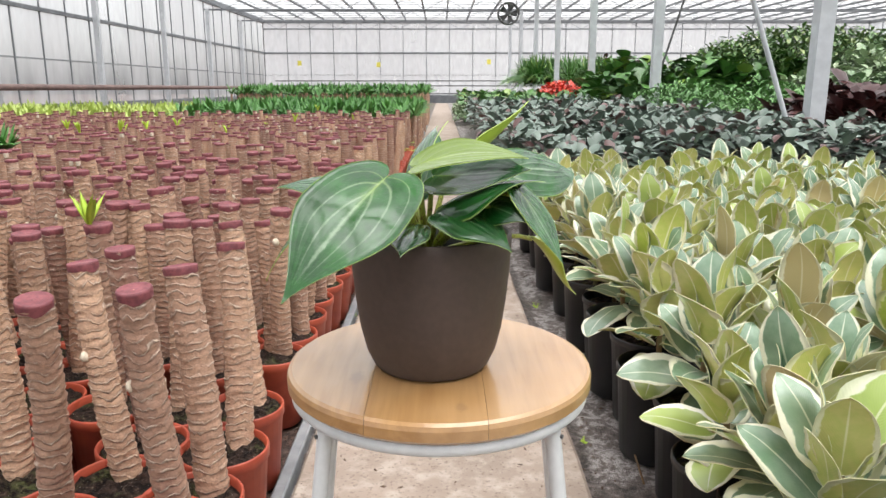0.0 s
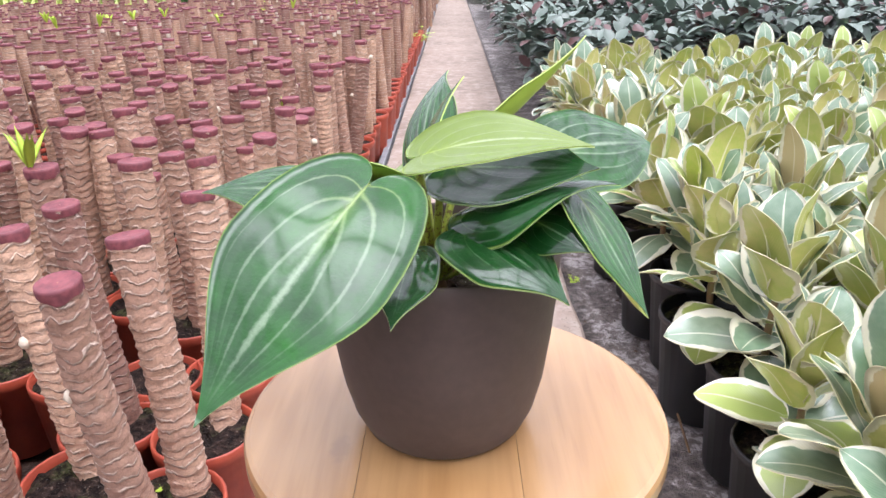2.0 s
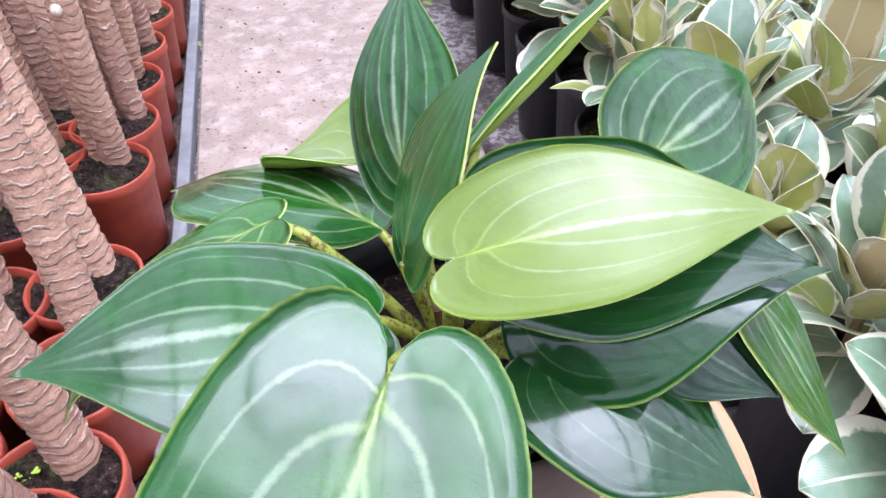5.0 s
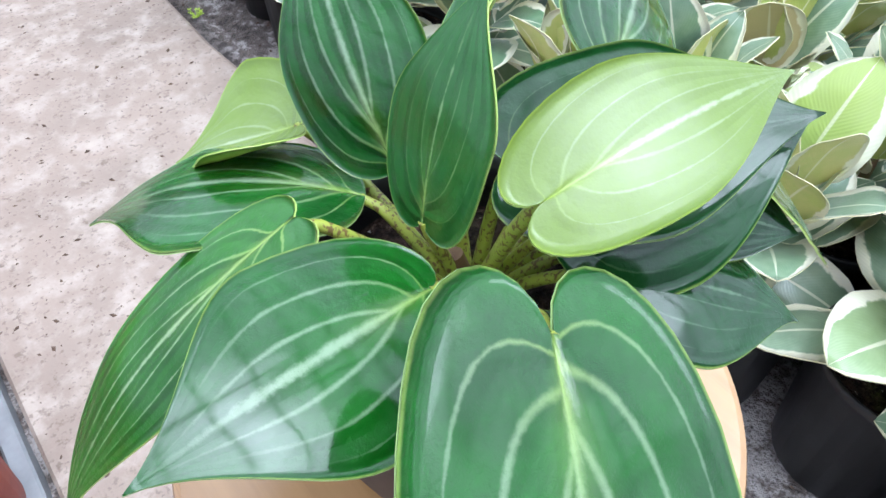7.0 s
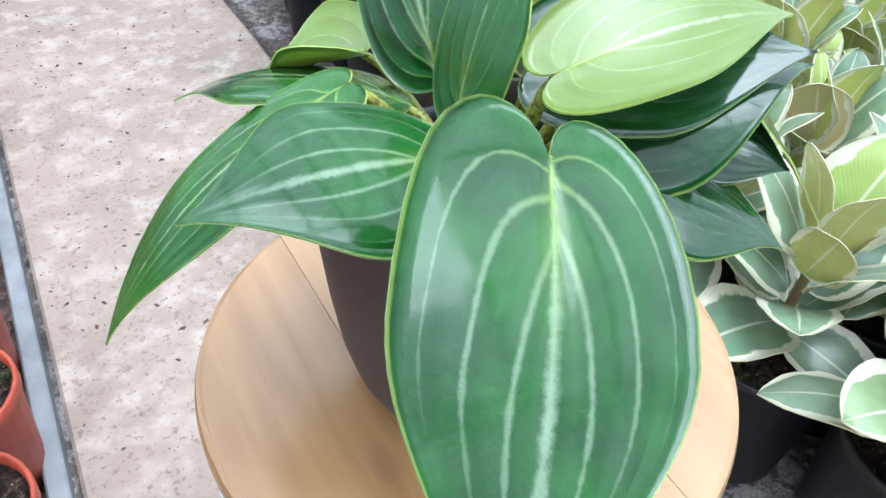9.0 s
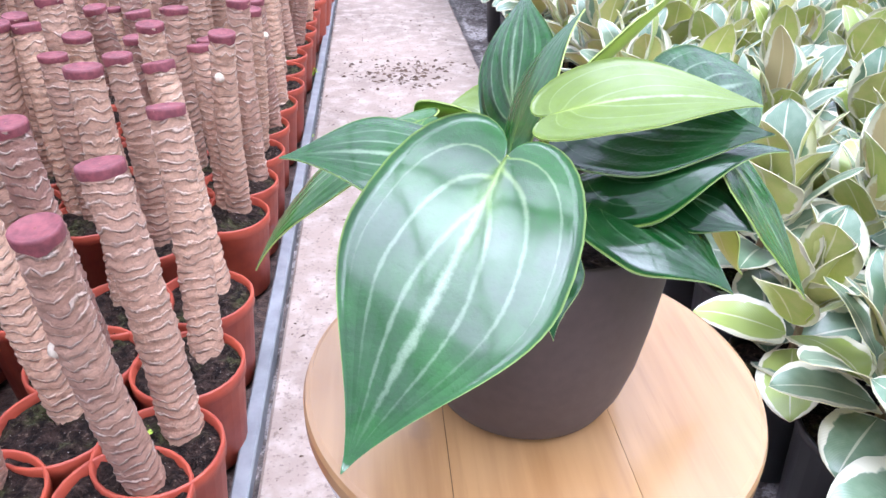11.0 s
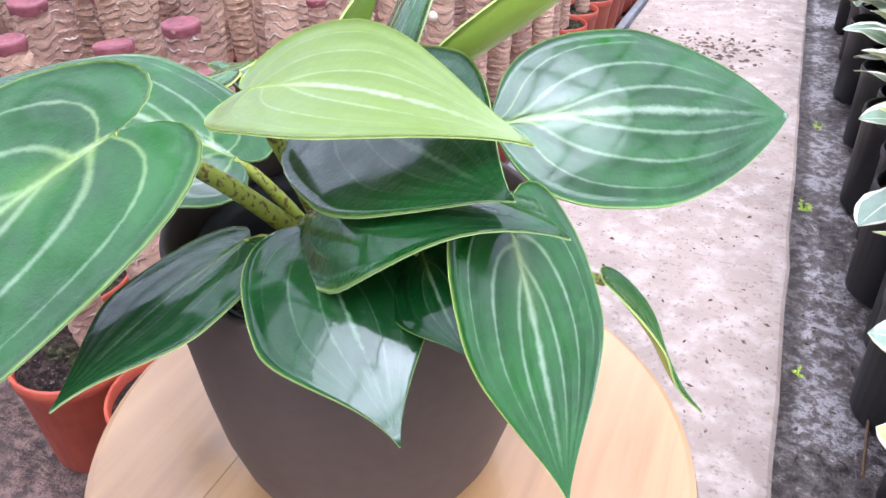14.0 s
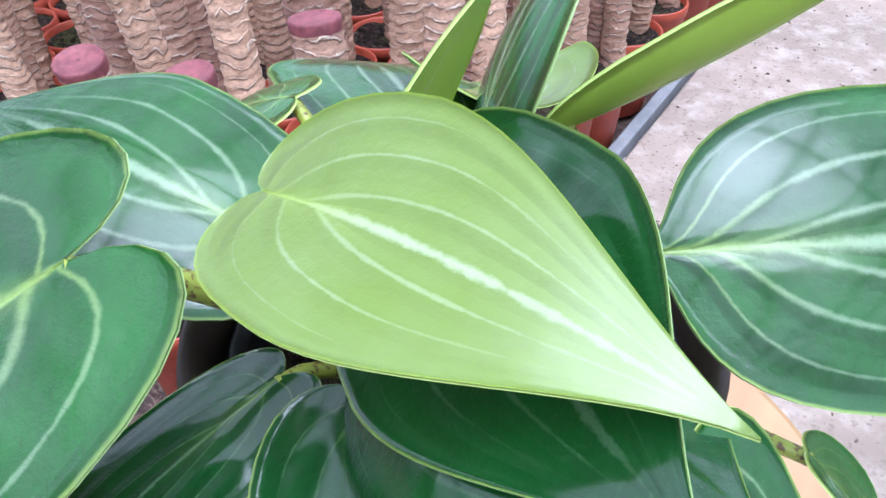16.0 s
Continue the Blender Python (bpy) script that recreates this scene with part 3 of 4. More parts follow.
def stool():
    root = thing("stool", "round pine seat stool with white tubular steel legs", "stool")
    seat = None
    cuts = [-0.155, -0.064, 0.042, 0.155]
    R, H = 0.155, 0.0195
    for k in range(3):
        a, b = cuts[k] + (0.00018 if k else 0), cuts[k + 1] - (0.00018 if k < 2 else 0)
        g = Geo()
        rows = []
        for inset, z in ((0.004, SEAT_Z - H), (0.0, SEAT_Z - H + 0.004), (0.0, SEAT_Z - 0.006), (0.0015, SEAT_Z - 0.002), (0.005, SEAT_Z)):
            r, ring = R - inset, []
            n = 26
            for side in (1, -1):
                for i in range(n + 1):
                    x = a + (b - a) * (i / n if side == 1 else 1 - i / n)
                    if k == 0:
                        u = i / n if side == 1 else 1 - i / n
                        x = a + (b - a) * (1 - math.cos(u * math.pi / 2))
                        x = max(x, -r)
                    elif k == 2:
                        u = i / n if side == 1 else 1 - i / n
                        x = min(a + (b - a) * math.sin(u * math.pi / 2), r)
                    ring.append((x, -side * math.sqrt(max(r * r - x * x, 1e-9)), z))
            rows.append(ring)
        g.grid(rows, 0, True)
        g.disc(rows[0], 0, False)
        g.disc(rows[-1], 0)
        if seat is None:
            seat = new("seat")
            seat.parent = root
        part("plank", g.mesh("plank", PINE, smooth=False), seat)
    g = Geo()
    prof = [(0.149, SEAT_Z - H - 0.001), (0.1515, SEAT_Z - H - 0.003), (0.1515, SEAT_Z - H - 0.009), (0.149, SEAT_Z - H - 0.012), (0.135, SEAT_Z - H - 0.012), (0.133, SEAT_Z - H - 0.009), (0.133, SEAT_Z - H - 0.001)]
    g.lathe(prof, 64)
    part("seat_ring", g.mesh("seat_ring", WHITE_METAL), root, "white enamelled steel ring under the seat")
    zt = SEAT_Z - H - 0.008
    for sx in (-1, 1):
        for sy in (-1, 1):
            tx, fx = (0.104, 0.150) if sy < 0 else (0.119, 0.168)
            top = (sx * tx, sy * 0.092, zt)
            foot = (sx * fx, sy * 0.135, 0.002)
            g = Geo()
            g.tube([top, foot], 0.0076, 14)
            leg = part("leg", g.mesh("leg", WHITE_METAL), root)
            g = Geo()
            g.lathe([(0.0, 0.0), (0.012, 0.0), (0.012, 0.016), (0.0102, 0.018)], 14, centre=foot[:2])
            part("rubber_foot", g.mesh("rubber_foot", BLACK_POT), leg, "black rubber foot")
            for k in (0,):
                g = Geo()
                g.tube([(sx * tx, sy * 0.092, zt - 0.012), (sx * (tx + 0.010), sy * 0.097, zt - 0.012)], 0.0022, 8)
                part("screw", g.mesh("screw", DARK_STEEL), leg)
    for sy in (-1, 1):
        g = Geo()
        z, f = 0.16, 0.665
        w = 0.1335 if sy < 0 else 0.1505
        g.tube([(-w, sy * 0.1196, z), (w, sy * 0.1196, z)], 0.005, 10)
        part("stretcher", g.mesh("stretcher", WHITE_METAL), root)
    return root


stool()


# ---- the plant on the stool ----
POT = (-0.008, -0.012)
POT_H, POT_R = 0.138, 0.0765


def bezier(p, u):
    v = 1 - u
    return tuple(v ** 3 * p[0][i] + 3 * u * v * v * p[1][i] + 3 * u * u * v * p[2][i] + u ** 3 * p[3][i] for i in (0, 1))


def blade(base, tip, up, width, arch=0.1, lobe=0.12, cup=0.1, fold=0.0, end=0.0, ym=0.4, wave=0.012, thick=0.0009, rows=26, cols=16, seed=0, tail=0.22, blunt=0.0, notch=0.0):
    """A heart-shaped leaf blade from its stalk to its tip. up: the way its upper face looks; arch: the rise of the midrib;
    lobe: how far the two lobes reach back; cup: how far the edges droop; fold: one edge up, the other down; end: the bend of the tip; ym: where it is widest."""
    B, T = Vector(base), Vector(tip)
    L = (T - B).length
    a = (T - B).normalized()
    n = Vector(up)
    n = (n - a * n.dot(a)).normalized()
    side = a.cross(n)
    half = width / 2
    top = []
    for i in range(rows + 1):
        s = i / rows
        if s < 0.45:
            start = ((0.0, notch), (0.15, -0.04 - 1.7 * lobe), (1.0, -0.9 * lobe - 0.02)) if notch else ((0.0, 0.0), (0.35, -1.7 * lobe), (1.0, -0.9 * lobe))
            ex, ey = bezier((*start, (1.0, ym)), s / 0.45)
        else:
            ex, ey = bezier(((1.0, ym), (1.0, ym + 0.35 * (1 - ym)), (tail, 0.80 + 0.18 * blunt), (0.0, 1.0)), (s - 0.45) / 0.55)
        ex = max(ex, 0.006)
        line = []
        for j in range(cols + 1):
            c = -1 + 2 * j / cols
            rib = notch + (1 - notch) * s
            x, y = ex * c, rib + (ey - rib) * abs(c)
            h = L * (4 * arch * y * (1 - y) if y > 0 else 4 * arch * y) + end * L * 4 * max(y - 0.55, 0) ** 2
            h += half * (fold * x - cup * x * x)
            h += wave * width * (noise.noise((x * 2.2 + seed * 3.7, y * 5.0, seed * 1.3)) * (0.3 + abs(x)) + 0.35 * math.sin(y * 9 + seed) * x * x)
            h -= 0.012 * width * math.exp(-(c / 0.10) ** 2) * (1 - y)
            line.append(B + a * (L * y) + side * (half * x) + n * h)
        top.append(line)
    g = Geo()
    g.grid(top, 0, maps=lambda i, j: (j / cols, i / rows), flip=True)
    g.grid([[p - n * thick for p in line] for line in top], 1, maps=lambda i, j: (j / cols, i / rows))
    m = (rows + 1) * (cols + 1)
    ring = [(i, 0) for i in range(rows + 1)] + [(rows, j) for j in range(1, cols + 1)] + [(i, cols) for i in range(rows - 1, -1, -1)] + [(0, j) for j in range(cols - 1, 0, -1)]
    for k, (i, j) in enumerate(ring):
        i2, j2 = ring[(k + 1) % len(ring)]
        p, q = i * (cols + 1) + j, i2 * (cols + 1) + j2
        g.face([p, q, m + q, m + p], 1)
    return g


plant = thing("potted_plant", "philodendron with glossy veined heart-shaped leaves in a brown pot", "potted plant", (0, 0, 0))
g = Geo()
z0 = SEAT_Z
outer = [(0.0, 0.0), (0.049, 0.0), (0.0545, 0.0015), (0.0580, 0.005), (0.0650, 0.020), (0.0705, 0.042), (0.0745, 0.070), (0.0775, 0.100), (0.0792, 0.128), (0.0790, 0.1365), (0.0772, 0.138), (0.0755, 0.1365), (0.0748, 0.128), (0.071, 0.10), (0.066, 0.09)]
g.lathe([(r, z0 + z) for r, z in outer], 72, centre=POT)
part("pot", g.mesh("pot", CERAMIC), plant, "matt dark brown ceramic cover pot")
g = Geo()
g.lathe([(0.064, z0 + 0.085), (0.066, z0 + 0.125), (0.068, z0 + 0.127), (0.066, z0 + 0.127), (0.064, z0 + 0.118), (0.062, z0 + 0.112)], 40, centre=POT)
part("inner_pot", g.mesh("inner_pot", BLACK_POT), plant, "thin black plastic nursery pot")
g = Geo()
rows = [[(POT[0] + r * math.cos(a), POT[1] + r * math.sin(a), z0 + 0.108 + 0.006 * noise.noise((r * 90, math.cos(a) * 2, math.sin(a) * 2)) - 0.01 * r / 0.065) for a in [2 * math.pi * k / 36 for k in range(36)]] for r in (0.001, 0.012, 0.025, 0.038, 0.05, 0.0645)]
g.grid(rows, 0, True)
part("soil", g.mesh("soil", SOIL), plant, "dark crumbly potting soil")
ROOT = Vector((-0.012, -0.022, z0 + 0.112))


def leaf(top, under, base, tip, up, width, label="", root=None, stalk=0.0026, **more):
    geo = blade(base, tip, up, width, seed=len(plant.children), **more)
    part("leaf", geo.mesh("leaf", top, under), plant, label)
    k = more.get("notch", 0.0)
    way = Vector(tip) - Vector(base)
    lift = Vector(up).normalized() * way.length * 4 * more.get("arch", 0.0) * k * (1 - k)
    r, b = Vector(root or ROOT), Vector(base) + way * k + lift
    mid = r.lerp(b, 0.5) + Vector((0, 0, 0.25 * (b - r).length * 0.5))
    pts = [r * (1 - t) ** 2 + mid * 2 * t * (1 - t) + b * t * t for t in [k / 8 for k in range(9)]]
    pts[-1] = b - (Vector(tip) - b).normalized() * -0.002 - Vector((0, 0, 0.0012))
    g = Geo()
    g.tube(pts, [stalk * (1.25 - 0.45 * k / 8) for k in range(9)], 8)
    part("leaf_stalk", g.mesh("leaf_stalk", PETIOLE), plant)


g = Geo()
g.tube([ROOT + Vector((0.004, 0.004, -0.02)), ROOT + Vector((0, 0, 0.005)), ROOT + Vector((-0.004, 0.006, 0.03))], [0.007, 0.006, 0.004], 10)
part("stem", g.mesh("stem", STEM), plant, "short brown woody stem")
leaf(DARK_LEAF, UNDER_DARK, (-0.0383, -0.0792, 0.6786), (-0.1178, -0.1862, 0.5888), (0.1128, -0.6862, 0.7186), 0.0925, "largest dark green leaf with pale veins", stalk=0.0036, arch=0.095, lobe=0.050, notch=0.075, cup=0.006, fold=-0.160, end=0.025, ym=0.42)
leaf(LIME_LEAF, UNDER_LIME, (-0.0254, -0.0584, 0.6789), (0.0785, -0.0721, 0.6896), (-0.1243, -0.2896, 0.9490), 0.0500, "young lime-green leaf", stalk=0.003, arch=0.085, lobe=0.025, notch=0.055, cup=-0.149, fold=-0.083, end=-0.010, ym=0.36)
leaf(PLAIN_LEAF, UNDER_DARK, (-0.0057, -0.0307, 0.6682), (0.0787, -0.0866, 0.6812), (-0.3862, -0.3872, 0.8372), 0.0657, arch=-0.010, lobe=0.084, cup=-0.116, fold=-0.033, end=-0.013, ym=0.41)
leaf(PLAIN_LEAF, UNDER_DARK, (0.0010, -0.0450, 0.6410), (0.0910, -0.0800, 0.6720), (-0.388, -0.243, 0.889), 0.0740, arch=0.085, lobe=0.003, cup=0.717, fold=0.453, end=-0.043, ym=0.36)
leaf(PLAIN_LEAF, UNDER_DARK, (0.0010, -0.0651, 0.6396), (0.0620, -0.1155, 0.6149), (0.1892, -0.2374, 0.9528), 0.0552, arch=0.084, lobe=0.044, cup=0.134, fold=-0.125, end=-0.014, ym=0.46)
leaf(PLAIN_LEAF, UNDER_DARK, (-0.0221, -0.0655, 0.6279), (-0.0304, -0.1474, 0.6172), (-0.0082, -0.1287, 0.9916), 0.0368, arch=0.049, lobe=0.086, cup=0.089, fold=0.028, end=0.001, ym=0.48)
leaf(DARK_LEAF, UNDER_LIME, (0.0715, -0.0640, 0.6604), (0.1061, -0.1025, 0.5993), (0.6150, -0.4612, 0.6396), 0.0472, arch=0.038, lobe=0.153, cup=-0.009, fold=0.041, end=0.029, ym=0.36)
leaf(PLAIN_LEAF, UNDER_DARK, (0.0458, -0.0685, 0.6458), (0.0735, -0.0991, 0.6379), (-0.3853, -0.5415, 0.7473), 0.0340, arch=0.048, lobe=0.161, cup=0.141, fold=0.004, end=-0.065, ym=0.33)
leaf(DARK_LEAF, UNDER_DARK, (0.0478, -0.0212, 0.6666), (0.1377, 0.0528, 0.6546), (0.4869, -0.4735, 0.7340), 0.0680, arch=0.116, lobe=-0.040, cup=0.134, fold=0.046, end=0.089, ym=0.44, tail=0.42, blunt=0.45)
leaf(DARK_LEAF, UNDER_DARK, (-0.0393, -0.0388, 0.6400), (-0.1461, -0.0559, 0.6630), (0.2487, -0.3329, 0.9096), 0.0714, arch=0.077, lobe=0.040, notch=0.04, cup=0.113, fold=-0.110, end=-0.026, ym=0.48)
leaf(DARK_LEAF, UNDER_DARK, (-0.0299, 0.0210, 0.6284), (-0.1189, 0.0814, 0.6252), (0.1405, 0.2571, 0.9561), 0.0922, arch=0.105, lobe=-0.005, cup=0.070, fold=-0.023, end=-0.037, ym=0.57)
leaf(FRESH_LEAF, UNDER_LIME, (-0.0690, -0.0010, 0.6600), (-0.1764, 0.0140, 0.5520), (-0.72, -0.05, 0.69), 0.0400, "curled bright green leaf with lime underside", arch=0.12, lobe=0.03, cup=0.22, fold=0.10, end=0.03, ym=0.36)
leaf(DARK_LEAF, UNDER_DARK, (-0.0175, 0.0163, 0.6373), (-0.0021, 0.0895, 0.7088), (-0.6532, -0.4544, 0.6057), 0.0597, arch=0.126, lobe=0.012, cup=0.175, fold=0.110, end=-0.004, ym=0.41)
leaf(MID_LEAF, UNDER_LIME, (-0.0278, -0.0130, 0.6391), (0.0077, -0.0041, 0.7180), (-0.9070, -0.0625, 0.4165), 0.0462, "slim upright mid-green leaf", arch=0.072, lobe=0.075, cup=0.072, fold=-0.016, end=-0.007, ym=0.43)
leaf(MID_LEAF, UNDER_LIME, (0.0085, 0.0232, 0.6614), (0.0911, 0.0457, 0.7361), (-0.85, 0.30, 0.32), 0.030, "narrow upright folded leaf with lime underside", arch=-0.03, lobe=0.05, cup=-0.4, ym=0.38)
leaf(LIME_LEAF, UNDER_LIME, (-0.0289, 0.0705, 0.6322), (-0.0769, 0.1029, 0.6175), (-0.1545, 0.2090, 0.9656), 0.0753, "small lime-green leaf", arch=-0.006, lobe=0.090, cup=-0.485, fold=-0.057, end=-0.072, ym=0.37)
leaf(MID_LEAF, UNDER_LIME, (0.0920, 0.0000, 0.6040), (0.1319, 0.0067, 0.5351), (0.75, 0.25, 0.60), 0.0280, "drooping narrow leaf with yellow-green underside", arch=0.08, lobe=0.02, cup=-0.25, fold=0.05, end=0.18, ym=0.40)


# ---- canes in terracotta pots ----
def pot_shell(r, h, mat, name, flare=0.80, rim=0.022):
    g = Geo()
    b = r * flare
    prof = [(0.0, 0.0), (b - 0.004, 0.0), (b, 0.004), (r * 0.955, h - rim), (r * 0.995, h - rim + 0.002), (r, h - 0.003), (r - 0.002, h), (r - 0.005, h - 0.002), (r - 0.007, h - 0.02)]
    g.lathe(prof, 28)
    return g.mesh(name, mat)


def soil_mesh(r, z, seed):
    g = Geo()
    rings = (0.001, 0.15, 0.3, 0.45, 0.58, 0.7, 0.8, 0.9, 1.0)
    rows = []
    for k, f in enumerate(rings):
        q = r * f
        row = []
        for j in range(30):
            a = 2 * math.pi * j / 30
            x, y = q * math.cos(a), q * math.sin(a)
            h = 0.009 * noise.noise((x * 32 + seed, y * 32, seed)) + 0.006 * noise.noise((x * 95 + seed, y * 95, 4)) + 0.003 * rng_soil.uniform(-1, 1)
            row.append((x, y, z + (h if k < 8 else -0.006)))
        rows.append(row)
    g.grid(rows, 0, True)
    return g.mesh("soil", SOIL, smooth=False)


rng_soil = random.Random(3)


def cane_mesh(seed, height=0.335, r=0.024):
    """A ringed cane: each ring flares like an old leaf scar, wavy round the cane."""
    g = Geo()
    q = random.Random(seed)
    rows, turns, n, sides = [], [], 110, 18
    pitch = 0.0125
    for i in range(n + 1):
        z = height * i / n
        row, phase = [], []
        for k in range(sides):
            a = 2 * math.pi * k / sides
            zz = z + 0.0085 * noise.noise((math.cos(a) * 1.6 + seed * 5, math.sin(a) * 1.3, z * 25)) + 0.003 * math.sin(a + seed)
            saw = (zz / pitch) % 1.0
            rr = r * (1.06 - 0.10 * z / height) + 0.0026 * saw ** 2.5 + 0.0026 * noise.noise((math.cos(a) * 2, math.sin(a) * 2, z * 60 + seed * 9))
            phase.append((k / sides, zz / pitch))
            row.append((rr * math.cos(a) + 0.006 * math.sin(z * 9 + seed), rr * math.sin(a) + 0.005 * math.cos(z * 8 + seed), z))
        rows.append(row)
        turns.append(phase)
    g.grid(rows, 0, True, lambda i, j: turns[i][j])
    g.disc(rows[-1])
    top = (0.006 * math.sin(height * 9 + seed), 0.005 * math.cos(height * 8 + seed))
    cap = Geo()
    cap.lathe([(r * 1.04, height - 0.0075), (r * 1.06, height - 0.006), (r * 1.075, height - 0.0005), (r * 1.05, height + 0.0022), (r * 0.95, height + 0.0026), (r * 0.86, height + 0.0012), (r * 0.4, height + 0.0009), (0.001, height + 0.0012)], 18, centre=top)
    for i, v in enumerate(cap.v):
        if i < 18:
            cap.v[i] = (v[0], v[1], v[2] - 0.009 * max(noise.noise((v[0] * 70, v[1] * 70, seed)), 0) - 0.001)
    return g.mesh("cane", BARK), cap.mesh("wax_cap", WAX), (top[0], top[1], height)


def sprout_mesh(seed, size, split=False):
    """Seven strap leaves in one mesh or, split, in a list of meshes."""
    g, leaves = Geo(), []
    q = random.Random(seed)
    for k in range(7):
        if split:
            g = Geo()
        a, lean = q.uniform(0, 6.28), q.uniform(0.15, 0.7)
        length, w = size * q.uniform(0.6, 1.0), size * 0.09
        d = Vector((math.cos(a) * lean, math.sin(a) * lean, 1)).normalized()
        s = d.cross(Vector((0, 0, 1))).normalized()
        rows = []
        for i in range(7):
            t = i / 6
            p = d * length * t + Vector((math.cos(a), math.sin(a), -0.3)) * length * 0.3 * lean * t * t
            ww = w * math.sin(math.pi * min(t + 0.12, 1.0)) ** 0.7
            n = s.cross(d)
            rows.append([p - s * ww, p + n * ww * 0.25, p + s * ww, p + n * ww * 0.15])
        g.grid(rows, 0, True)
        if split:
            leaves.append(g.mesh("leaf", SPROUT))
    return leaves or g.mesh("sprout", SPROUT)


CANES = [cane_mesh(k, 0.335, 0.0212 + 0.0012 * (k % 3)) for k in range(7)]
RED_POT = pot_shell(0.077, 0.165, CLAY_POT, "pot")
SOILS = [soil_mesh(0.0718, 0.155, k * 3.1) for k in range(4)]
SPROUTS = [sprout_mesh(k, 0.06) for k in range(3)]
TALL_SPROUT = sprout_mesh(0, 0.078, True)
LUMP = Geo()
LUMP.lathe([(0.0005, -0.008), (0.006, -0.006), (0.009, 0.0), (0.006, 0.006), (0.0005, 0.009)], 8)
LUMP = LUMP.mesh("bud", PITH)
CANE_LABELS = ("brown ringed dracaena cane with maroon wax cap in a terracotta-red pot", "dracaena cane cutting with sealed maroon top in a red plastic pot")


def potted_cane(x, y, canes, at_pot=None, sprout=False, label=0):
    """canes: for each its foot and its top, in the plan, and its height above the floor."""
    px, py = at_pot or (x, y)
    root = thing("potted_cane", CANE_LABELS[label], "potted cane", (px, py, -0.012), "potted canes", turn=0)
    part("pot", RED_POT, root, m=pose(0, 0, 0, 0, 0, rng.uniform(0, 360)))
    part("soil", rng.choice(SOILS), root, m=pose(0, 0, 0, 0, 0, rng.uniform(0, 360)))
    for fx, fy, tx, ty, tz in canes:
        cm, wm, head = rng.choice(CANES)
        a = Vector((fx - px, fy - py, 0.135))
        b = Vector((tx - px, ty - py, tz + 0.012))
        way = b - a
        m = Matrix.Translation(a) @ way.to_track_quat("Z", "Y").to_matrix().to_4x4() @ Matrix.Rotation(rng.uniform(0, 6.28), 4, "Z")
        m = m @ Matrix.Diagonal((1, 1, way.length / 0.335, 1))
        c = part("cane", cm, root, m=m)
        part("wax_cap", wm, c)
        if rng.random() < 0.3:
            ang = rng.uniform(0, 6.28)
            part("bud", LUMP, c, "pale round bud", pose(head[0] + 0.026 * math.cos(ang), head[1] + 0.026 * math.sin(ang), rng.uniform(0.20, 0.315)))
        if sprout:
            for blade_mesh in TALL_SPROUT:
                part("leaf", blade_mesh, c, "bright green young leaf", pose(head[0] + 0.012, head[1] - 0.012, head[2]))
        elif rng.random() < 0.04:
            part("sprout", rng.choice(SPROUTS), c, "small green shoot", pose(head[0] + 0.02, head[1], head[2] - 0.02) @ Matrix.Scale(0.5, 4))


near = []


def placed(fx, fy, tx, ty, tz=0.488, **more):
    near.append((fx, fy))
    potted_cane(fx, fy, [(fx, fy, tx, ty, tz)], (fx - 0.020 if fx > -0.40 else fx, fy - 0.034), **more)


placed(-0.555, 0.235, -0.515, 0.168, sprout=False)
placed(-0.505, 0.352, -0.541, 0.361)
placed(-0.375, 0.230, -0.390, 0.181, 0.495)
placed(-0.352, 0.300, -0.387, 0.335, 0.489)
placed(-0.350, 0.455, -0.366, 0.515, 0.485)
placed(-0.360, 0.620, -0.420, 0.690)
placed(-0.500, 0.600, -0.493, 0.614, 0.507)
placed(-0.515, 0.475, -0.523, 0.457)
placed(-0.640, 0.620, -0.639, 0.606, 0.500, sprout=True)
placed(-0.675, 0.350, -0.683, 0.331, 0.482)
xs = -0.365
row = 0
taken = list(near)
far_canes = []
while xs > -8.9:
    y = -0.05 + (0.0735 if row % 2 else 0)
    while y < 6.9:
        x2, y2 = xs + rng.uniform(-0.008, 0.008), y + rng.uniform(-0.008, 0.008)
        far_canes.append((x2, y2))
        y += 0.155
    xs -= 0.138
    row += 1
far_canes = [p for p in far_canes if all((p[0] - q[0]) ** 2 + (p[1] - q[1]) ** 2 > 0.128 ** 2 for q in near) and p[1] > 0.28]
own = [p for p in far_canes if p[0] > -1.35 and p[1] < 2.6]
rest = [p for p in far_canes if not (p[0] > -1.35 and p[1] < 2.6)]
for x, y in own:
    fx, fy = x + rng.uniform(-0.02, 0.02), y + rng.uniform(-0.02, 0.02)
    canes = [(fx, fy, fx + rng.gauss(0, 0.016), fy + rng.gauss(-0.01, 0.018), rng.gauss(0.482, 0.022))]
    if rng.random() < 0.55:
        canes.append((x - 0.033, y + 0.03, x - 0.05 + rng.gauss(0, 0.015), y + 0.045 + rng.gauss(0, 0.015), rng.gauss(0.46, 0.03)))
    potted_cane(x, y, canes, (x - 0.020 if x > -0.42 else x, y - 0.025), label=rng.randrange(2))
g, pots, soil = Geo(), Geo(), Geo()
bits = Geo()
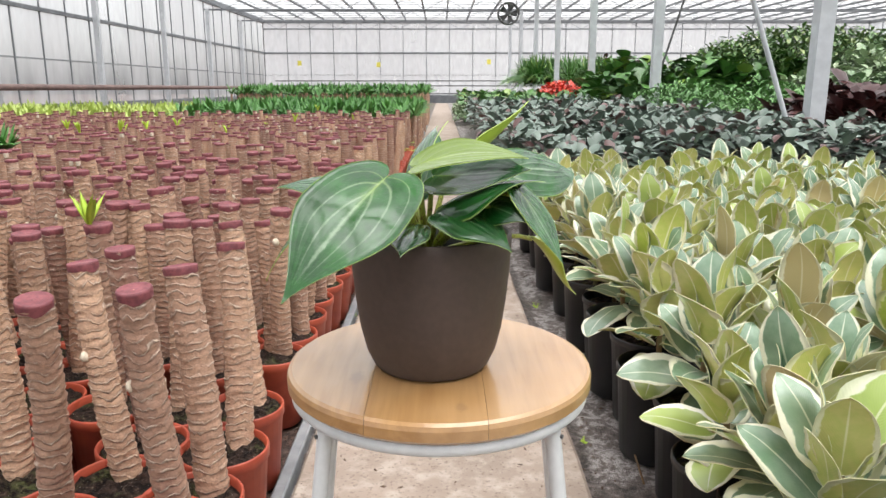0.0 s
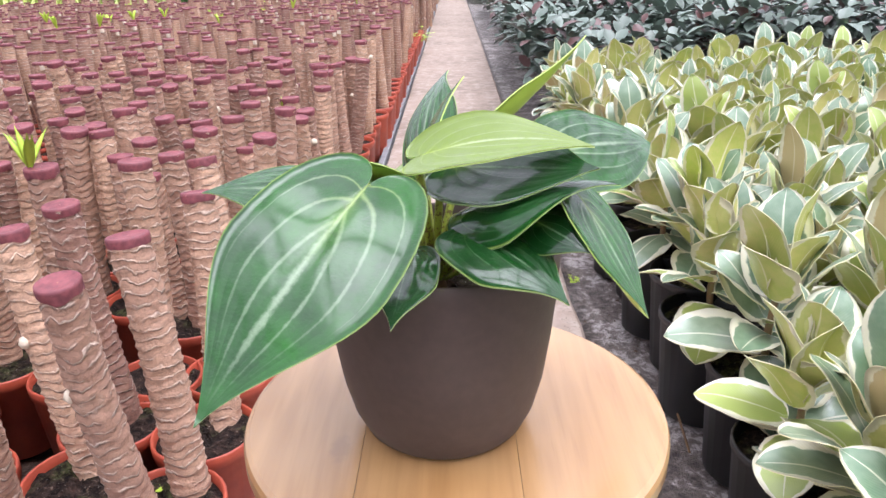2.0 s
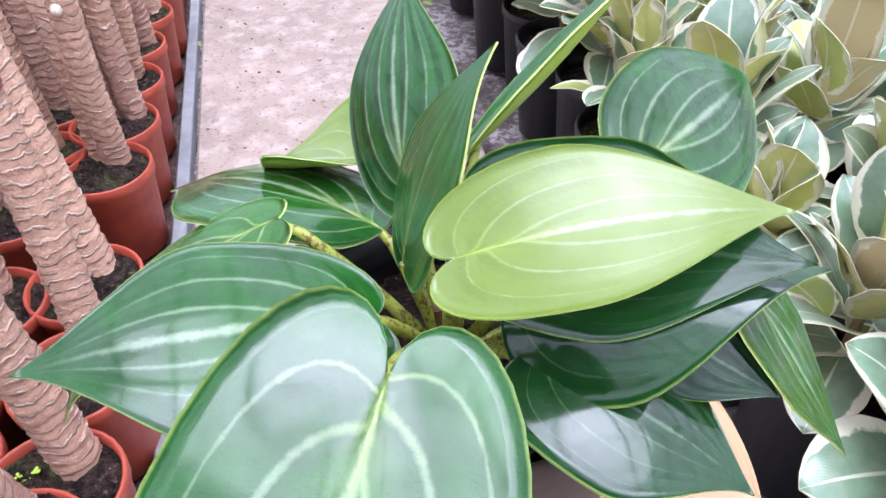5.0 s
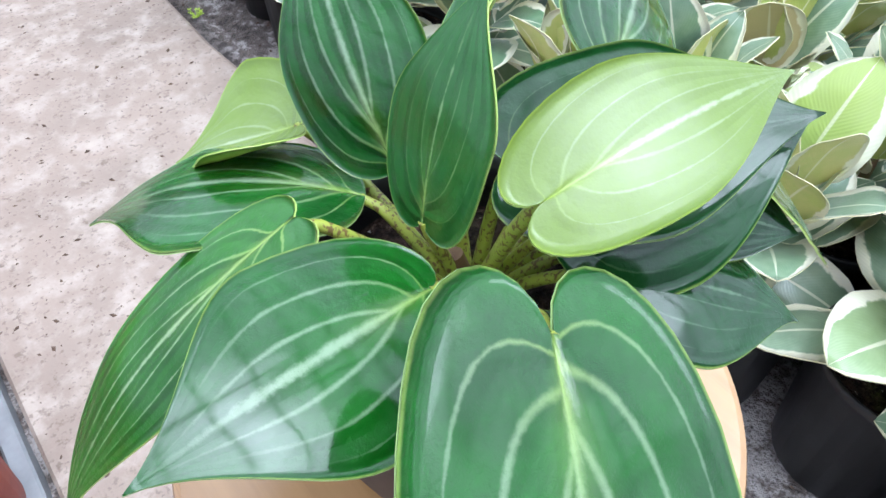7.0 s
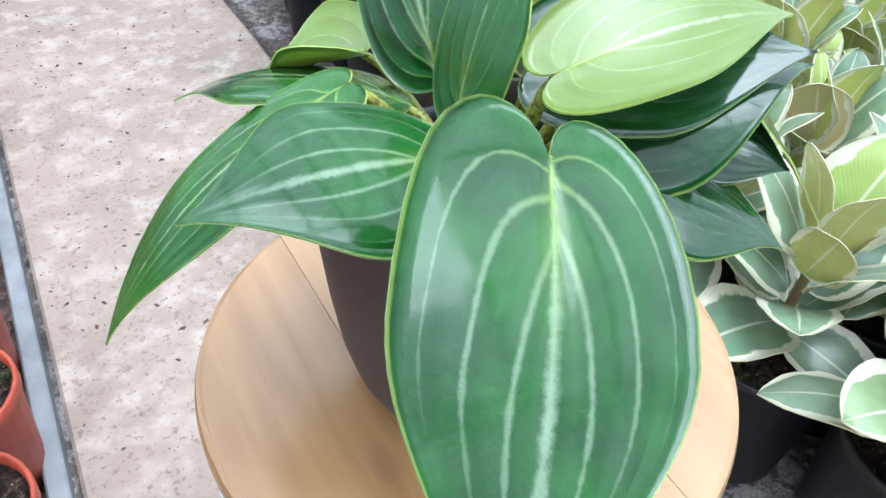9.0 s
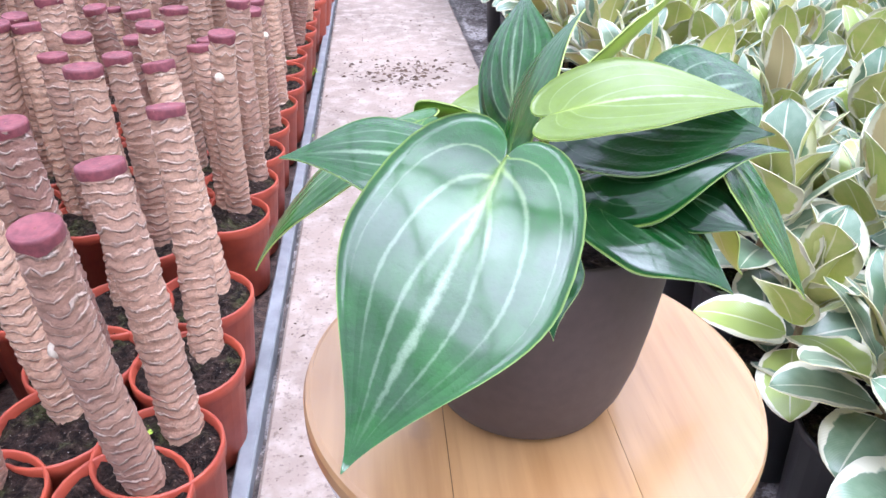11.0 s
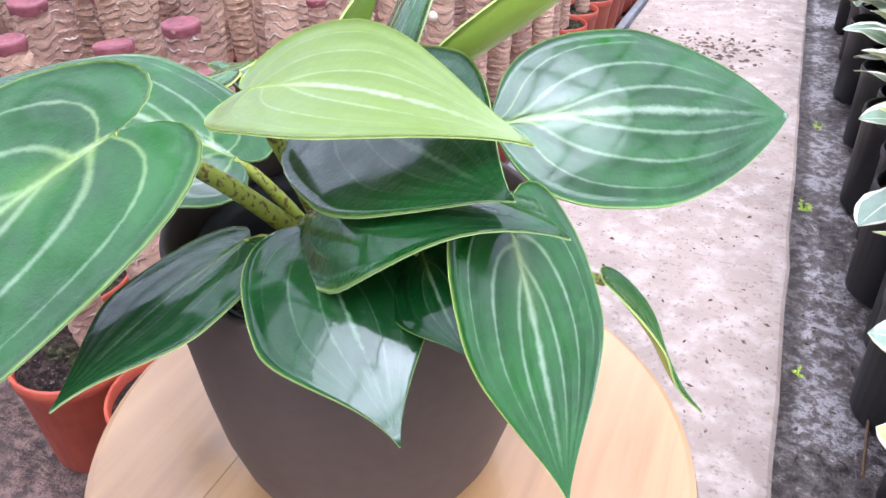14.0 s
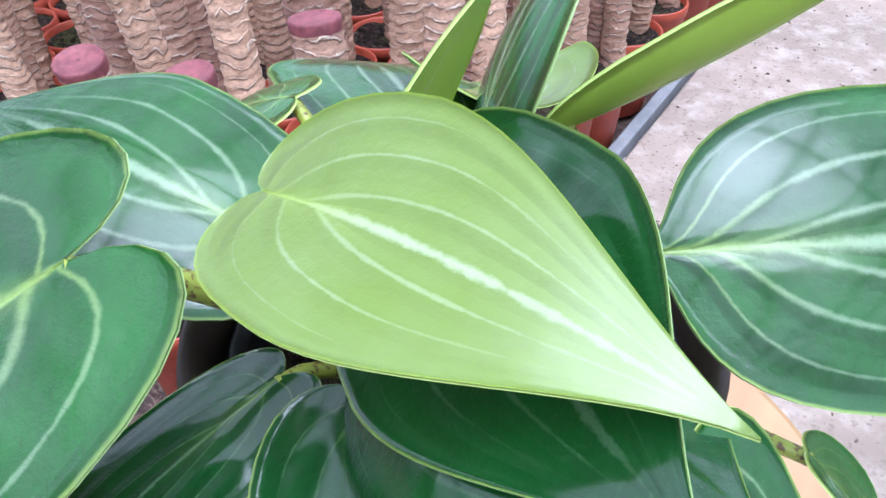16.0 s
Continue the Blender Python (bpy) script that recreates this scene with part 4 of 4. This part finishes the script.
for x, y in rest:
    for k in range(1 + (rng.random() < 0.45)):
        fx, fy = x + rng.uniform(-0.04, 0.04), y + rng.uniform(-0.04, 0.04)
        top = Vector((fx + rng.gauss(0, 0.016), fy + rng.gauss(-0.006, 0.016), rng.gauss(0.482, 0.026)))
        r = rng.uniform(0.021, 0.027)
        a = Vector((fx, fy, 0.10))
        g.tube([a.lerp(top, t) for t in (0, 0.35, 0.7, 1.0)], [r * 1.05, r * 1.0, r * 1.02, r * 0.97], 8, 0, False, lambda i, j: (j / 8, 10.0 * i))
        g.tube([top - Vector((0, 0, 0.006)), top, top + Vector((0, 0, 0.0025))], [r * 1.05, r * 1.09, r * 1.03], 8, 1)
        if rng.random() < 0.2:
            g.tube([top + Vector((r * 0.7, -r * 0.8, -0.022)), top + Vector((r * 0.7, -r * 0.8, -0.006))], 0.0095, 6, 2)
        if rng.random() < 0.015:
            for j in range(5):
                an = rng.uniform(0, 6.28)
                tip = top + Vector((math.cos(an) * 0.03, math.sin(an) * 0.03, 0.06))
                bits.tube([top, top.lerp(tip, 0.5) + Vector((0, 0, 0.012)), tip], [0.003, 0.007, 0.001], 4)
    if y < 4.5 or x > -0.7:
        pots.lathe([(0.063, -0.02), (0.076, 0.135), (0.079, 0.14), (0.079, 0.16), (0.073, 0.16), (0.072, 0.148)], 14, centre=(x, y))
        soil.lathe([(0.001, 0.147), (0.0725, 0.147)], 12, centre=(x, y))
structure("cane_bed", g, BARK, WAX, PITH, label="dense field of ringed canes with maroon wax tops", category="cane bed", smooth=True, kind="stuff")
structure("pot_bed", pots, CLAY_POT, label="close rows of terracotta-red plastic pots", category="pots", smooth=True, kind="stuff")
structure("soil_bed", soil, SOIL, label="dark soil in the rows of red pots", category="soil", smooth=True, kind="stuff")
structure("shoot_bed", bits, SPROUT, label="scattered small green shoots on the canes", category="shoots", smooth=True, kind="stuff")


# ---- beds of foliage ----
def strap_bed(name, x0, x1, y0, y1, count, height, low, length, width, mat, label, droop=0.5, leaves=9, stems=None):
    """Tufts of strap leaves over a bed."""
    g = Geo()
    q = random.Random(name + str(x0))
    for k in range(count):
        x, y = q.uniform(x0, x1), q.uniform(y0, y1)
        base = Vector((x, y, low + q.uniform(-0.04, 0.04)))
        if stems:
            g.tube([(x, y, -0.02), base], 0.022, 5, 1, False)
        for j in range(leaves):
            a, lean = q.uniform(0, 6.28), q.uniform(0.2, 1.0)
            d = Vector((math.cos(a), math.sin(a), 0))
            s = Vector((-math.sin(a), math.cos(a), 0))
            l = length * q.uniform(0.7, 1.15)
            rows = []
            for i, t in enumerate((0, 0.35, 0.7, 1.0)):
                p = base + d * l * lean * t + Vector((0, 0, 1)) * l * (t * (1.1 - 0.5 * lean) - droop * lean * t * t)
                w = width * (0.6, 1.0, 0.8, 0.08)[i]
                rows.append([p - s * w, p + Vector((0, 0, w * 0.4)), p + s * w])
            g.grid(rows)
    mats = (mat, BARK) if stems else (mat,)
    return structure(name, g, *mats, label=label, category="plant bed", smooth=True, kind="stuff")


def bush_bed(name, boxes, count, size, mat, label, round_top=True, slim=0.5, seed=1, trunk=None):
    """Many small leaves on the upper and outer parts of uneven mounds. boxes: centre x, y, half sizes x, y, foot and top z."""
    g = Geo()
    q = random.Random(seed)
    for k in range(count):
        cx, cy, hx, hy, zl, zh = boxes[k % len(boxes)]
        x, y = cx + q.uniform(-hx, hx), cy + q.uniform(-hy, hy)
        bump = 0.82 + 0.36 * noise.noise((x * 1.7 + seed, y * 1.7, seed * 2.3))
        edge = max(0.0, 1 - max(abs(x - cx) / hx, abs(y - cy) / hy) ** 4 * 0.45) if round_top else 1.0
        z = zl + (zh - zl) * bump * edge * (1 - 0.65 * q.random() ** 1.6)
        a, tilt = q.uniform(0, 6.28), q.uniform(-0.3, 1.1)
        l = size * q.uniform(0.6, 1.3)
        d = Vector((math.cos(a) * math.cos(tilt), math.sin(a) * math.cos(tilt), math.sin(tilt)))
        s = Vector((-math.sin(a), math.cos(a), 0)) * l * slim * 0.5
        n = d.cross(s).normalized()
        p = Vector((x, y, z))
        rows = []
        for t, w in ((0.0, 0.08), (0.28, 0.78), (0.58, 1.0), (0.85, 0.58), (1.0, 0.04)):
            spine = p + d * l * t - Vector((0, 0, l * 0.22 * t * t))
            rows.append([spine - s * w + n * l * 0.09 * w, spine, spine + s * w + n * l * 0.09 * w])
        g.grid(rows)
    return structure(name, g, mat, label=label, category="plant bed", smooth=True, kind="stuff")


GRASSY = scatter_leaf("dracaena_green", (0.045, 0.15, 0.03), (0.10, 0.25, 0.05))
YELLOWY = scatter_leaf("yellow_green", (0.30, 0.40, 0.07), (0.45, 0.52, 0.14))
DUSKY = scatter_leaf("dusky_leaf", (0.07, 0.10, 0.075), (0.19, 0.245, 0.205), 0.35, (0.10, 0.045, 0.04), 0.14)
FERNY = scatter_leaf("fern_green", (0.06, 0.17, 0.04), (0.14, 0.30, 0.08))
BROAD = scatter_leaf("broad_green", (0.03, 0.10, 0.02), (0.10, 0.23, 0.05), 0.35, (0.20, 0.30, 0.06), 0.12)
VARIED = scatter_leaf("pale_mottled", (0.12, 0.22, 0.10), (0.33, 0.40, 0.24))
PURPLE = scatter_leaf("purple_leaf", (0.035, 0.012, 0.012), (0.075, 0.022, 0.02), 0.35)
RED = scatter_leaf("poinsettia_red", (0.50, 0.035, 0.02), (0.65, 0.075, 0.04))
HEDGE = scatter_leaf("hedge_green", (0.035, 0.10, 0.025), (0.14, 0.24, 0.075), 0.4, (0.26, 0.33, 0.13), 0.18)

strap_bed("dracaena_bed", -2.95, -0.28, 7.3, 12.5, 1100, 0.7, 0.42, 0.22, 0.016, GRASSY, "bed of green sprouting dracaena canes", stems=True)
strap_bed("dracaena_bed", -4.4, -0.3, 14.0, 19.0, 500, 0.8, 0.62, 0.26, 0.02, GRASSY, "far bed of taller green dracaena", stems=True)
strap_bed("tall_dracaena", -2.24, -2.19, 2.96, 3.04, 2, 0.6, 0.46, 0.17, 0.012, GRASSY, "deep green sprouting dracaena among the canes", leaves=14, stems=True)
strap_bed("yellow_bed", -8.9, -3.0, 7.0, 11.5, 1100, 0.6, 0.34, 0.22, 0.016, YELLOWY, "bed of yellow-green strap-leaved plants")
bush_bed("rubber_plant_bed", [(1.7, 4.4, 1.35, 1.5, 0.1, 0.56)], 9500, 0.10, DUSKY, "bed of dusky dark rubber plants", False, 0.55, 3)
bush_bed("rubber_plant_bed", [(1.65, 8.9, 1.2, 3.2, 0.1, 0.58)], 9500, 0.115, DUSKY, "far bed of dusky dark rubber plants", False, 0.55, 4)
bush_bed("rubber_plant_bed", [(1.9, 16.5, 1.4, 4.5, 0.1, 0.62)], 3500, 0.2, BROAD, "far bed of low green plants", False, 0.55, 5)
bush_bed("pale_bed", [(0.52, 17.0, 0.2, 2.5, 0.0, 0.45)], 700, 0.14, VARIED, "pale green plants at the path's edge", True, 0.5, 6)
bush_bed("fern_bed", [(3.7, 9.0, 1.0, 1.6, 0.1, 0.85), (4.9, 8.2, 0.8, 1.2, 0.2, 0.75)], 7000, 0.11, FERNY, "feathery mid-green fern bed", True, 0.3, 8)
bush_bed("broad_leaf_bed", [(4.2, 13.0, 1.4, 1.6, 0.2, 1.35), (6.0, 13.5, 1.2, 1.6, 0.2, 1.4)], 3000, 0.32, BROAD, "bed of broad-leaved dark green plants", True, 0.7, 9)
bush_bed("mottled_bed", [(6.2, 9.6, 1.2, 1.2, 0.2, 1.25)], 3600, 0.16, VARIED, "pale mottled foliage plants", True, 0.5, 10)
bush_bed("purple_bed", [(4.15, 6.3, 0.8, 0.7, 0.1, 0.8)], 900, 0.26, PURPLE, "dark purple broad-leaved plants", True, 0.6, 11)
bush_bed("ivy_bed", [(5.0, 5.3, 0.9, 0.7, 0.1, 0.75)], 3500, 0.09, VARIED, "small silvery variegated ivy plants", True, 0.7, 12)
bush_bed("hedge", [(8.6, 9.0, 1.6, 2.0, 0.4, 1.75), (7.0, 13.0, 2.2, 1.2, 0.8, 1.9), (10.5, 14, 2.5, 2.5, 0.8, 2.0)], 15000, 0.15, HEDGE, "tall bank of hanging green foliage plants", True, 0.4, 13)
bush_bed("hedge", [(6.4, 6.4, 1.0, 1.0, 0.2, 1.25), (6.8, 4.6, 1.0, 0.9, 0.2, 1.2)], 6000, 0.15, BROAD, "dense dark green foliage plants", True, 0.5, 14)
bush_bed("poinsettia_bed", [(2.95, 15.5, 0.75, 0.8, 0.4, 0.96)], 1000, 0.15, RED, "red poinsettia bracts above the green beds", True, 0.5, 15)
strap_bed("palm_group", 2.6, 5.0, 21.0, 23.5, 60, 2, 0.9, 1.0, 0.024, BROAD, "group of dark green palms", droop=0.8, leaves=70)
bush_bed("dark_shrub", [(5.6, 21.5, 1.0, 0.9, 0.1, 1.8)], 1800, 0.22, PURPLE, "dark leafy shrub behind the beds", True, 0.5, 16)


# ---- variegated rubber plants in black pots ----
def rubber_blade(length, width, seed, cup=-0.18, arch=0.05):
    g = blade((0, 0, 0), (0, length, 0), (0, 0, 1), width, arch=arch, lobe=0.0, cup=cup, end=-0.06, ym=0.46, wave=0.04, thick=0.0011, rows=14, cols=8, seed=seed, tail=0.74, blunt=0.55)
    return g


BLADES = [rubber_blade(0.126 + 0.012 * (k % 3), 0.086 + 0.009 * (k % 2), 31 + k, cup=(-0.2, -0.1, 0.12, -0.3)[k % 4]) for k in range(4)]
BLADE_MESH = [b.mesh("leaf", RUBBER_TOP, RUBBER_BACK) for b in BLADES]
TALL_POT = pot_shell(0.082, 0.185, BLACK_POT, "pot", 0.82, 0.016)
POT_SOIL = soil_mesh(0.0765, 0.165, 9.0)
g = Geo()
g.tube([(0, 0, 0.15), (0.004, 0.002, 0.23), (0.0, 0.0, 0.31), (0.002, 0.0, 0.345)], [0.006, 0.0055, 0.0045, 0.002], 8)
RUBBER_STEM = g.mesh("stem", plain("green_brown_stem", (0.16, 0.15, 0.06), (0.20, 0.10, 0.05), 40, 0.6))


def leaf_poses(seed):
    q = random.Random(seed)
    out = []
    count = q.randint(16, 20)
    for k in range(count):
        t = k / (count - 1)
        turn = 137.5 * k + q.uniform(-22, 22)
        rise = -6 + 86 * t ** 0.75 + q.uniform(-16, 16)
        z = 0.205 + 0.125 * t
        m = pose(0, 0, z, 0, 0, turn) @ pose(0, 0.012, 0, rise, q.uniform(-18, 18), 0) @ Matrix.Scale(q.uniform(0.8, 1.12) * (1.0 - 0.18 * t), 4)
        out.append((q.randrange(4), m))
    return out


VARIANTS = [leaf_poses(k + 50) for k in range(6)]
CROWNS = []
for poses in VARIANTS:
    g = Geo()
    for k, m in poses:
        b, base = BLADES[k], len(g.v)
        g.v.extend(tuple(m @ Vector(v)) for v in b.v)
        for f, s, u in zip(b.f, b.slot, b.uv):
            g.face([base + i for i in f], s, u)
    CROWNS.append(g.mesh("crown", RUBBER_TOP, RUBBER_BACK))


def rubber_plant(x, y, single, k):
    root = thing("rubber_plant", "variegated rubber plant with cream-edged leaves in a black pot", "rubber plant", (x, y, -0.012), "rubber plants", turn=rng.uniform(0, 360))
    part("pot", TALL_POT, root)
    part("soil", POT_SOIL, root)
    part("stem", RUBBER_STEM, root)
    if single:
        for j, m in VARIANTS[k]:
            part("leaf", BLADE_MESH[j], root, m=m)
    else:
        part("crown", CROWNS[k], root)
    root.scale = [rng.uniform(0.96, 1.16)] * 3


for i in range(20):
    for j in range(19):
        x, y = 0.455 + 0.172 * i + (0.03 if j % 2 else 0) + rng.uniform(-0.008, 0.008), -0.30 + 0.166 * j + rng.uniform(-0.012, 0.012)
        if x > 0.75 + 0.95 * (y + 0.75) or y < -0.05 and x > 1.0:
            continue
        rubber_plant(x, y, x < 0.95 and y < 1.15, rng.randrange(6))

# ---- metal edge strip and path slabs ----
g = Geo()
g.box(-0.315, -1.2, -0.03, -0.290, 14.0, 0.012, bevel=0.003)
structure("path_edging", g, GALVANISED, label="dull galvanised metal strip along the path's edge", category="edging", smooth=False)
g = Geo()
x0, x1, n = -0.280, 0.285, 300
ring = [(x0, -1.2 + 37 * k / n) for k in range(n + 1)][::-1] + [(x1 + 0.004 * noise.noise((5, k * 0.7, 1)) + 0.004 * noise.noise((5, k * 2.3, 4)), -1.2 + 37 * k / n) for k in range(n + 1)]
rows = [[(px, py, -0.05) for px, py in ring], [(px, py, -0.002) for px, py in ring], [(px + (0.005 if px < 0 else -0.007), py, 0.003) for px, py in ring]]
g.grid(rows, 0, True)
g.disc(rows[-1])
structure("path", g, CONCRETE, label="worn buff concrete path between the plant beds", category="path")


# ---- litter, weeds and a twig on the ground ----
CRUMB = plain("dark_crumbs", (0.06, 0.038, 0.028), (0.14, 0.09, 0.06), 60, 0.9, 0.3)
q = random.Random(21)
g = Geo()
for k in range(1500):
    x = q.uniform(-0.27, 0.275) if k < 900 else q.choice((q.uniform(0.29, 0.42), q.uniform(-0.43, -0.32)))
    y, r = q.uniform(-0.7, 3.2), 0.0012 + 0.0035 * q.random() ** 3
    z = 0.003 if k < 900 else -0.012
    a = q.uniform(0, 6.28)
    c, s2 = math.cos(a), math.sin(a)
    base = len(g.v)
    for px, py in ((-1.6, 0.1), (-0.3, 0.8), (1.4, 0.3), (0.4, -0.7)):
        g.v.append((x + (px * c - py * s2) * r, y + (px * s2 + py * c) * r, z))
    g.v.append((x, y, z + r * q.uniform(0.4, 1.1)))
    for i in range(4):
        g.face((base + (i + 1) % 4, base + i, base + 4)[::-1])
for k in range(260):
    x, y, r = q.gauss(0.0, 0.11), q.gauss(2.22, 0.09), 0.002 + 0.009 * q.random() ** 2
    a = q.uniform(0, 6.28)
    c, s2 = math.cos(a), math.sin(a)
    base = len(g.v)
    for px, py in ((-1.6, 0.1), (-0.3, 0.8), (1.4, 0.3), (0.4, -0.7)):
        g.v.append((x + (px * c - py * s2) * r, y + (px * s2 + py * c) * r, 0.003))
    g.v.append((x, y, 0.003 + r * q.uniform(0.4, 0.9)))
    for i in range(4):
        g.face((base + (i + 1) % 4, base + i, base + 4)[::-1])
structure("path_litter", g, CRUMB, label="scattered dark crumbs of soil and bark on the path", category="litter", kind="stuff")
rod("twig", (0.419, 0.813, 0.006), (0.390, 0.545, 0.008), 0.0022, STEM, "thin brown dry twig on the wet soil", "twig").pop("kind")


def weed(x, y, z, size, seed):
    g = Geo()
    w = random.Random(seed)
    for k in range(16):
        a, l = w.uniform(0, 6.28), size * w.uniform(0.5, 1.0)
        d = Vector((math.cos(a) * 0.7, math.sin(a) * 0.7, w.uniform(0.3, 1.0)))
        tip = Vector((x, y, z)) + d * l
        g.tube([(x, y, z), tip], 0.0008, 4)
        for j in range(3):
            b = a + 2.1 * j
            o = Vector((math.cos(b), math.sin(b), 0.15)) * l * 0.3
            n2 = Vector((-math.sin(b), math.cos(b), 0)) * l * 0.14
            base = len(g.v)
            g.v.extend(tuple(v) for v in (tip, tip + o * 0.6 + n2, tip + o, tip + o * 0.6 - n2))
            g.face((base, base + 3, base + 2, base + 1))
    ob = new("weed", g.mesh("weed", SPROUT))
    tagged(ob, "small light green clover weed on damp soil", "weed", "weeds")


for k, (x, y, z, size) in enumerate(((0.31, 0.72, 0.0, 0.012), (0.318, 0.38, 0.0, 0.010), (0.305, 1.25, 0.0, 0.018), (-0.30, 1.62, -0.01, 0.02), (-0.40, 0.30, 0.135, 0.018), (-0.325, 2.2, 0.0, 0.025), (0.33, 1.7, 0.0, 0.018), (-0.30, 6.3, 0.1, 0.16))):
    weed(x, y, z, size, k)
